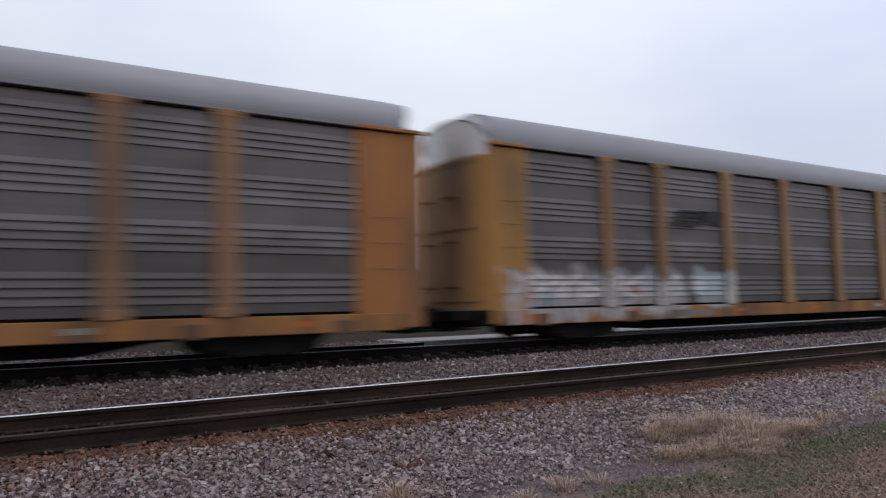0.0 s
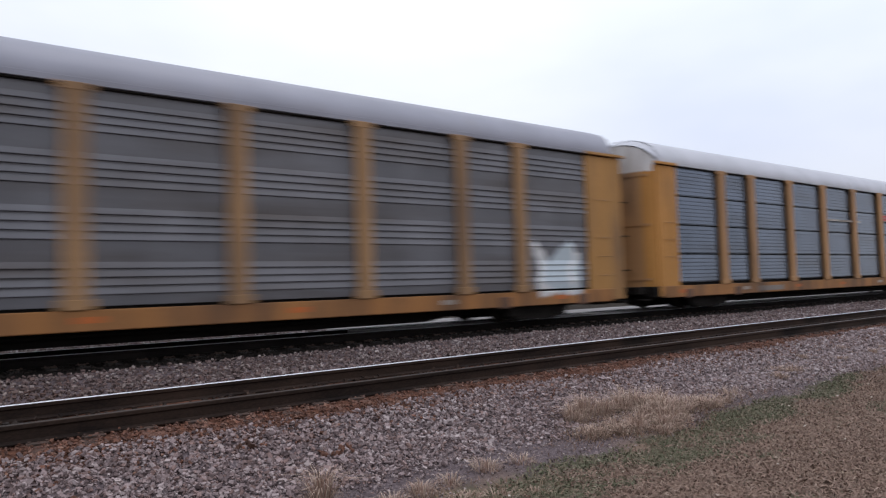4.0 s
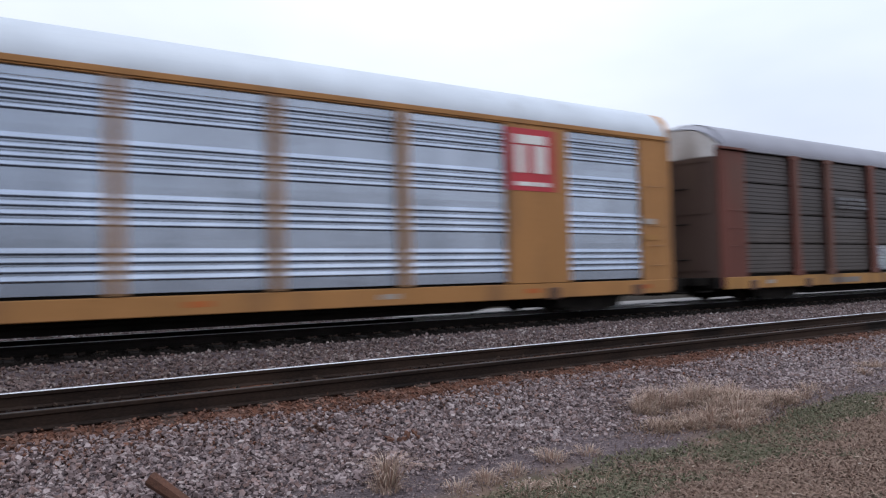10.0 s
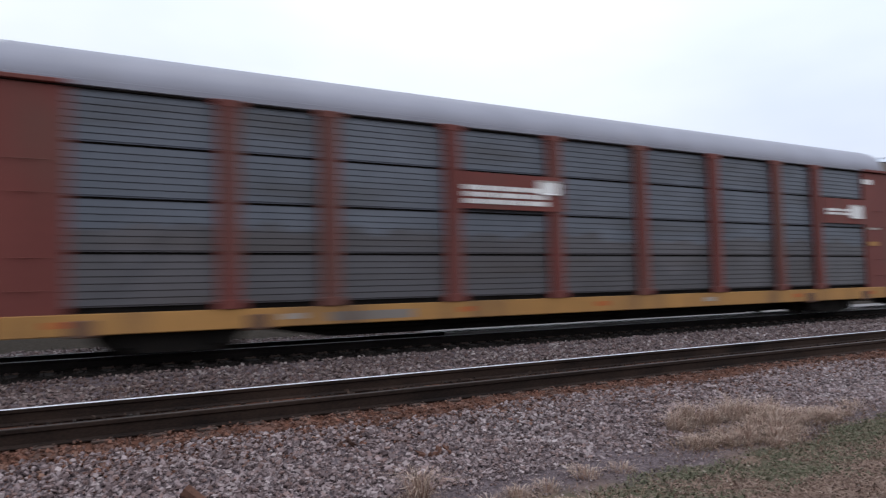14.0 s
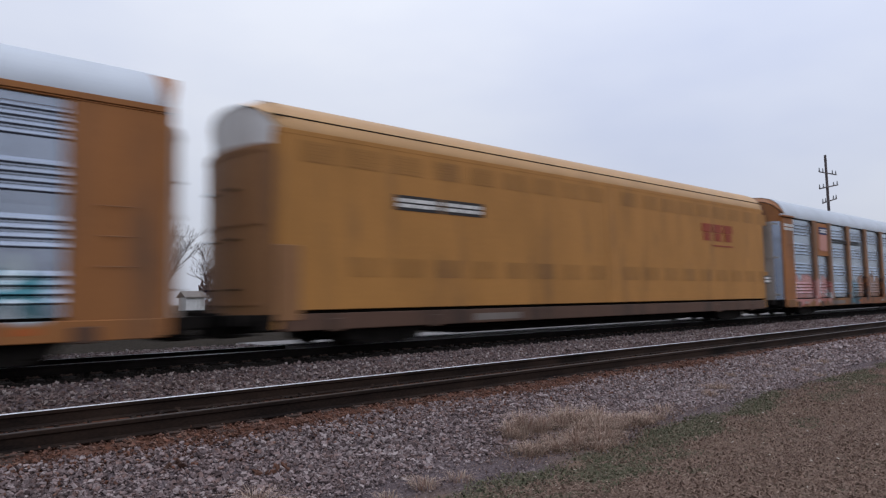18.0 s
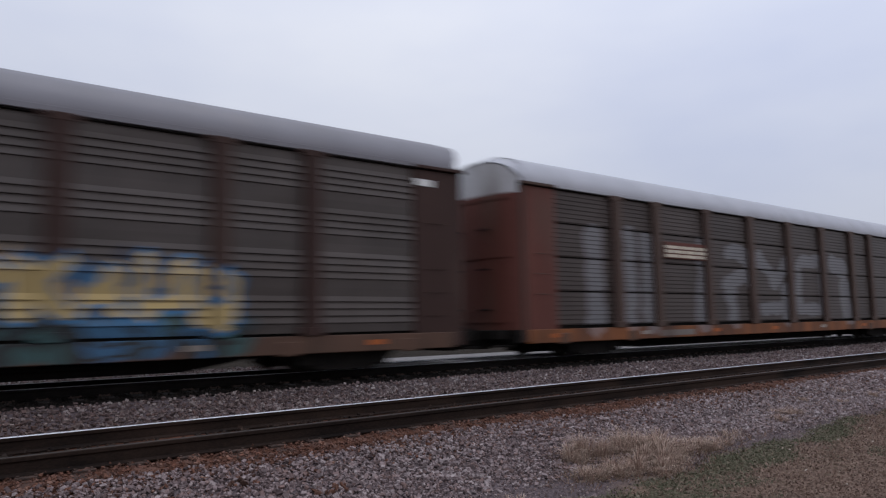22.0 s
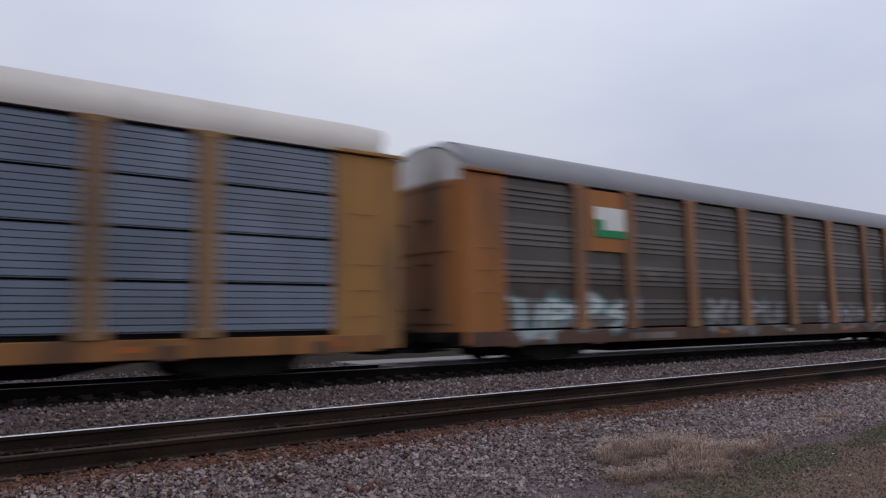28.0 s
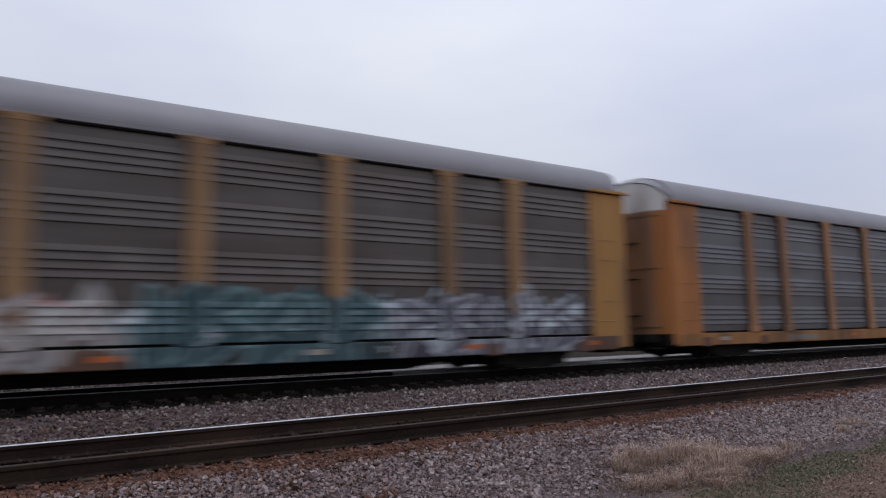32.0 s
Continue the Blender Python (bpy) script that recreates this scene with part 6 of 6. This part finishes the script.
def fallen_leaves():
    """Small pale dead leaves strewn over the turf, each a bent pair of triangles."""
    rng = np.random.default_rng(95)
    x, y = rng.uniform(2.5, 16, 900), rng.uniform(0.6, 5.4, 900)
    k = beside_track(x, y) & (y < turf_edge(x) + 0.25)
    x, y = x[k], y[k]
    n = len(x)
    a, size = rng.uniform(0, 2 * np.pi, n), rng.uniform(0.008, 0.022, n)
    u = np.stack([np.cos(a), np.sin(a), rng.normal(0, 0.25, n)], -1) * size[:, None]
    w = np.stack([-np.sin(a), np.cos(a), rng.normal(0.3, 0.25, n)], -1) * (size * 0.6)[:, None]
    c = np.stack([x, y, np.interp(y, YS, ZS) + 0.035], -1)
    v = np.stack([c - u, c - w * 0.8, c + u, c + w], 1).reshape(-1, 3)
    loops = (4 * np.arange(n)[:, None] + [0, 1, 2, 0, 2, 3]).ravel()
    leaf = island_mat("pale_dead_leaf", [(0.16, 0.11, 0.075), (0.3, 0.23, 0.17), (0.45, 0.4, 0.34), (0.22, 0.14, 0.09), (0.5, 0.47, 0.42)])
    raw_mesh("fallen_leaves", v, np.full(2 * n, 3), loops, leaf, "small pale dead leaves strewn over the turf", "leaves")


fallen_leaves()


def clod(name, x, y, size, n, material, label, category, seed):
    """A small heap of broken dark lumps."""
    rng = random.Random(seed)
    z = float(np.interp(y, YS, ZS))
    bm = bmesh.new()
    for _ in range(n):
        a, b = x + rng.gauss(0, size), y + rng.gauss(0, size * 0.5)
        m = pose(a, b, z + 0.02, rng.uniform(0, 360), rng.uniform(0, 360), rng.uniform(0, 360)) @ Matrix.Diagonal((rng.uniform(0.05, 0.13), rng.uniform(0.03, 0.06), rng.uniform(0.02, 0.05), 1))
        got = bmesh.ops.create_icosphere(bm, subdivisions=1, radius=0.6, matrix=m)["verts"]
        for v in got:
            v.co += Vector([rng.uniform(-0.008, 0.008) for _ in range(3)])
    tagged(mesh_ob(name, bm, material), label, category)


clod("bark_debris", 2.62, 6.6, 0.1, 5, M["tie"], "dark splinters of old timber on the ballast", "debris", 3)
clod("bark_debris", 3.32, 6.15, 0.16, 14, M["tie"], "dark broken bits of old timber on the ballast", "debris", 1)
clod("timber_scrap", 11.6, 8.15 - 0.75, 0.12, 5, M["tie"], "dark scrap of timber beside the rail", "debris", 2)
bm = bmesh.new()
tube(bm, (0.93, 5.72, -0.44), (1.2, 5.5, -0.66), 0.06, 7, 0.045)
tube(bm, (1.05, 5.70, -0.62), (1.3, 5.62, -0.62), 0.02, 6, 0.01)
tagged(mesh_ob("wooden_stake", bm, M["tie"]), "dark broken wooden stake in the ballast", "stake")


# ---- beyond the train ----
BARK = mat("grey_bark", (0.075, 0.06, 0.06), (0.17, 0.145, 0.14), 0.95, 0, 3, 30, 0.4)
STEEL = mat("galvanised_mast", (0.22, 0.23, 0.24), (0.36, 0.37, 0.38), 0.6, 0.4, 3, 30, 0.05)
EVERGREEN = island_mat("evergreen_leaf", [(0.012, 0.022, 0.012), (0.025, 0.04, 0.02), (0.04, 0.05, 0.028)])
TWIG = island_mat("reddish_twig", [(0.07, 0.045, 0.045), (0.13, 0.085, 0.082), (0.18, 0.125, 0.12), (0.1, 0.08, 0.078)])
RUSSET = island_mat("russet_leaf", [(0.06, 0.02, 0.015), (0.10, 0.035, 0.025), (0.14, 0.06, 0.04)])


def limb(out, a, d, length, r, depth, rng):
    """A limb that bends and forks into thinner ones; its pieces go to out as (start, end, radius, end radius)."""
    p, steps = Vector(a), 3
    for i in range(steps):
        q = p + d * (length / steps)
        out.append((p, q, r * (1 - 0.22 * i), r * (1 - 0.22 * (i + 1))))
        if depth > 0:
            for _ in range(2 if depth > 1 else 3):
                if rng.random() < 0.85:
                    turn = Vector((rng.uniform(-1, 1), rng.uniform(-1, 1), rng.uniform(-0.15, 0.6)))
                    limb(out, q, (d * 0.75 + turn * 0.75).normalized(), length * rng.uniform(0.45, 0.65), r * 0.5, depth - 1, rng)
        d = (d + Vector((rng.uniform(-0.25, 0.25), rng.uniform(-0.25, 0.25), 0.06))).normalized()
        p = q


def bare_tree(height, seed):
    rng = random.Random(seed)
    tree = thing("bare_tree", "leafless grey winter tree beyond the tracks", "tree", "bare trees beyond the tracks")
    bm = bmesh.new()
    tube(bm, (0, 0, -0.2), (0.05, 0, height * 0.28), height * 0.022, 8, height * 0.016)
    part("trunk", bm, BARK, tree)
    pieces = []
    for k in range(4):
        a = radians(90 * k + rng.uniform(-30, 30))
        limb(pieces, (0.05, 0, height * (0.24 + 0.04 * k)), Vector((math.cos(a) * 0.32, math.sin(a) * 0.32, 1)).normalized(), height * 0.5, height * 0.011, 3, rng)
    a, b = (np.array([q[i] for q in pieces]) for i in (0, 1))
    r0, r1 = (np.maximum(np.array([q[i] for q in pieces]), 0.012)[:, None] for i in (2, 3))
    d = (b - a) / np.linalg.norm(b - a, axis=1, keepdims=True)
    u = np.cross(d, np.where(abs(d[:, 2:]) < 0.9, (0.0, 0.0, 1.0), (1.0, 0.0, 0.0)))
    u /= np.linalg.norm(u, axis=1, keepdims=True)
    w = np.cross(d, u)
    ring = [u * math.cos(2.0944 * k) + w * math.sin(2.0944 * k) for k in range(3)]
    v = np.stack([a + g * r0 for g in ring] + [b + g * r1 for g in ring], 1).reshape(-1, 3)
    loops = (6 * np.arange(len(a))[:, None] + [0, 1, 4, 3, 1, 2, 5, 4, 2, 0, 3, 5]).ravel()
    crown = raw_mesh("crown", v, np.full(3 * len(a), 4), loops, BARK, "", "", "")
    crown.parent = tree
    return tree


def leafy_crown(name, label, material, x, y, z, height, spread, n, seed, group=""):
    """A dense tree of many small leaf clumps round a trunk."""
    rng = np.random.default_rng(seed)
    tree = thing(name, label, "tree" if not group else "shrub", group)
    tree.location = (x, y, z)
    bm = bmesh.new()
    tube(bm, (0, 0, -0.2), (0, 0, height * 0.7), 0.16, 8, 0.05)
    part("trunk", bm, BARK, tree)
    h = rng.uniform(0.08, 1, n)
    a = rng.uniform(0, 2 * np.pi, n)
    r = spread * ((1 - h) ** 0.7 if not group else np.sqrt(np.maximum(0.04, 1 - (1.6 * h - 0.6) ** 2))) * np.sqrt(rng.uniform(0.1, 1, n)) * (1 + 0.25 * np.sin(3 * a + seed + 5 * h))
    c = np.stack([r * np.cos(a), r * np.sin(a), h * height], -1)
    tri = rng.normal(0, 0.16, (n, 4, 3)) * (1.0, 1.0, 1.0 if not group else 1.8)
    v = (c[:, None] + tri).reshape(-1, 3)
    loops = (4 * np.arange(n)[:, None] + [0, 1, 2, 0, 2, 3]).ravel()
    crown = raw_mesh("crown", v, np.full(2 * n, 3), loops, material, "", "", "")
    crown.parent = tree
    return tree


kinds = [bare_tree(h, s) for h, s in ((10.5, 1), (9.0, 2), (7.0, 3))]
tree_spots = [(0, 9.4, 60), (1, 14.6, 64), (2, 11.4, 66), (0, 18.5, 72), (2, 7.5, 66), (1, 3.0, 70), (2, 20.5, 64), (0, 25, 78), (1, 30, 80), (2, 34, 76), (1, -4, 72), (0, -12, 78), (2, 15.5, 70), (2, 5.5, 62)]
used = set()
for i, (k, tx, ty) in enumerate(tree_spots):
    m = pose(tx, ty, ground_height(0, ty) - 0.05, 0, 0, 67 * i)
    if k in used:
        copy_thing(kinds[k], m)
    else:
        kinds[k].matrix_basis = m
        used.add(k)
shrub_rng = random.Random(77)
for i in range(26):
    sx = -14 + 2.5 * i + shrub_rng.uniform(-0.9, 0.9)
    if 8.6 < sx < 13.5 or 22 < sx < 27:
        continue
    leafy_crown("thicket_shrub", "dense thicket of reddish-brown bare twigs beyond the tracks", TWIG, sx, 63 + shrub_rng.uniform(-2.5, 4), -0.6,
                shrub_rng.uniform(2.6, 5.4), shrub_rng.uniform(1.6, 2.6), 800, 300 + i, "thicket beyond the tracks")
leafy_crown("evergreen_shrub", "dark evergreen tree beyond the tracks", EVERGREEN, 16.2, 60, -0.55, 4.6, 1.6, 2500, 3)
leafy_crown("russet_tree", "small tree with dark red withered leaves", RUSSET, 4.4, 58, -0.55, 7.6, 1.9, 2600, 4)
leafy_crown("evergreen_shrub", "dark evergreen tree beyond the tracks", EVERGREEN, -1.5, 66, -0.55, 6.0, 2.2, 2500, 5)


def light_mast(x, y):
    """A tapering three-legged lattice mast with floodlights."""
    mast = thing("light_mast", "tall steel lattice mast with round floodlights", "mast")
    mast.location = (x, y, -0.55)
    legs = [(math.cos(radians(a)), math.sin(radians(a))) for a in (30, 150, 270)]
    top = 25.5
    rad = lambda z: 0.95 - 0.75 * z / top
    for cx, cy in legs:
        bm = bmesh.new()
        tube(bm, (cx * rad(0), cy * rad(0), -0.3), (cx * rad(top), cy * rad(top), top), 0.06, 6, 0.04)
        part("leg", bm, STEEL, mast)
    z = 0.0
    while z < top - 0.6:
        step = 0.75 + 0.9 * rad(z)
        for i in range(3):
            a, b = legs[i], legs[(i + 1) % 3]
            bm = bmesh.new()
            z2 = min(z + step, top)
            tube(bm, (a[0] * rad(z), a[1] * rad(z), z), (b[0] * rad(z2), b[1] * rad(z2), z2), 0.03, 4)
            part("brace", bm, STEEL, mast)
        z += step
    for lx, lz in ((-0.4, 25.9), (0.45, 25.3), (-1.2, 14.9)):
        bm = bmesh.new()
        bmesh.ops.create_uvsphere(bm, u_segments=12, v_segments=8, radius=0.42, matrix=Matrix.Translation((lx, -0.3, lz)))
        tube(bm, (lx, -0.3, lz), (0, 0, lz - 0.4), 0.05, 6)
        part("floodlight", bm, M["under"], mast, "dark round floodlight")


light_mast(14.2, 90)


def power_pole(x, y):
    pole = thing("power_pole", "grey wooden power pole with cross-arms and insulators", "utility pole")
    pole.location = (x, y, -0.6)
    bm = bmesh.new()
    tube(bm, (0, 0, -0.5), (-0.45, 0, 13.9), 0.15, 10, 0.10)
    part("pole", bm, BARK, pole)
    for z, half, tilt in ((12.25, 2.1, 0.1), (11.05, 2.3, 0.4), (9.8, 1.75, 0.35)):
        cx = -0.45 * z / 13.9
        bm = bmesh.new()
        tube(bm, (cx - half, -0.12, z - tilt), (cx + half, -0.12, z + tilt), 0.055, 4)
        arm = part("cross_arm", bm, BARK, pole)
        for k in (-0.95, -0.55, 0.55, 0.95):
            bm = bmesh.new()
            tube(bm, (cx + k * half, -0.12, z + tilt * k + 0.05), (cx + k * half, -0.12, z + tilt * k + 0.36), 0.06, 7, 0.04)
            part("insulator", bm, STEEL, arm)


power_pole(66.6, 22)

# a small white shed, a white lamp post and a pale guard wall
shed = thing("white_shed", "small white shed with a low pitched roof", "shed")
shed.location = (24.9, 60, -0.6)
part("wall", boxes((-0.85, 0.85, -0.8, 0.8, 0, 2.3), bevel=0.02), M["white"], shed)
part("roof", extrude_x([(-1.0, 2.25), (0, 2.75), (1.0, 2.25), (1.0, 2.32), (0, 2.85), (-1.0, 2.32)], -1.0, 1.0, closed=True), M["plate_grey"], shed)
house = thing("low_house", "low pale house with a grey roof beyond the tracks", "house")
house.location = (10.2, 74, -0.6)
part("wall", boxes((-2.6, 2.6, -2.0, 2.0, 0, 2.1), bevel=0.02), M["white_dull"], house)
part("roof", extrude_x([(-2.3, 2.05), (0, 3.2), (2.3, 2.05), (2.3, 2.14), (0, 3.32), (-2.3, 2.14)], -2.9, 2.9, closed=True), M["plate_grey"], house)
for wx in (-1.6, 0.9):
    part("window", boxes((wx, wx + 0.8, -2.03, -1.98, 0.9, 1.7), bevel=0.01), M["under"], house)
post = thing("lamp_post", "short post with a white lantern", "lamp post")
post.location = (6.75, 60, -0.6)
bm = bmesh.new()
tube(bm, (0, 0, -0.2), (0, 0, 3.7), 0.05, 8)
part("post", bm, M["under"], post)
bm = bmesh.new()
tube(bm, (0, 0, 3.65), (0, 0, 4.2), 0.3, 8, 0.33)
tube(bm, (0, 0, 4.2), (0, 0, 4.55), 0.34, 8, 0.05)
part("lantern", bm, M["white"], post)
wall = thing("guard_fence", "pale wooden board fence beyond the tracks", "fence")
wall.location = (0, 58, -0.6)
for i in range(9):
    part("post", boxes((-9 + 2.4 * i, -8.86 + 2.4 * i, -0.07, 0.07, 0, 3.35), bevel=0.01), M["white_dull"], wall)
for z in (2.0, 2.6, 3.2):
    part("board", boxes((-9.2, 10.5, -0.1, -0.075, z, z + 0.18), bevel=0.005), M["white_dull"], wall)


def motions():
    """The train rolls by at about 19 metres a second."""
    for k, car in enumerate(train):
        rows = []
        for t in (0, 4, 8, 12, 16, 20, 24, 28, 32):
            rows.append((t, pose((gap_place(k, t) + gap_place(k - 1, t)) / 2, TRAIN_Y, 0)))
        walk(car, rows)


motions()
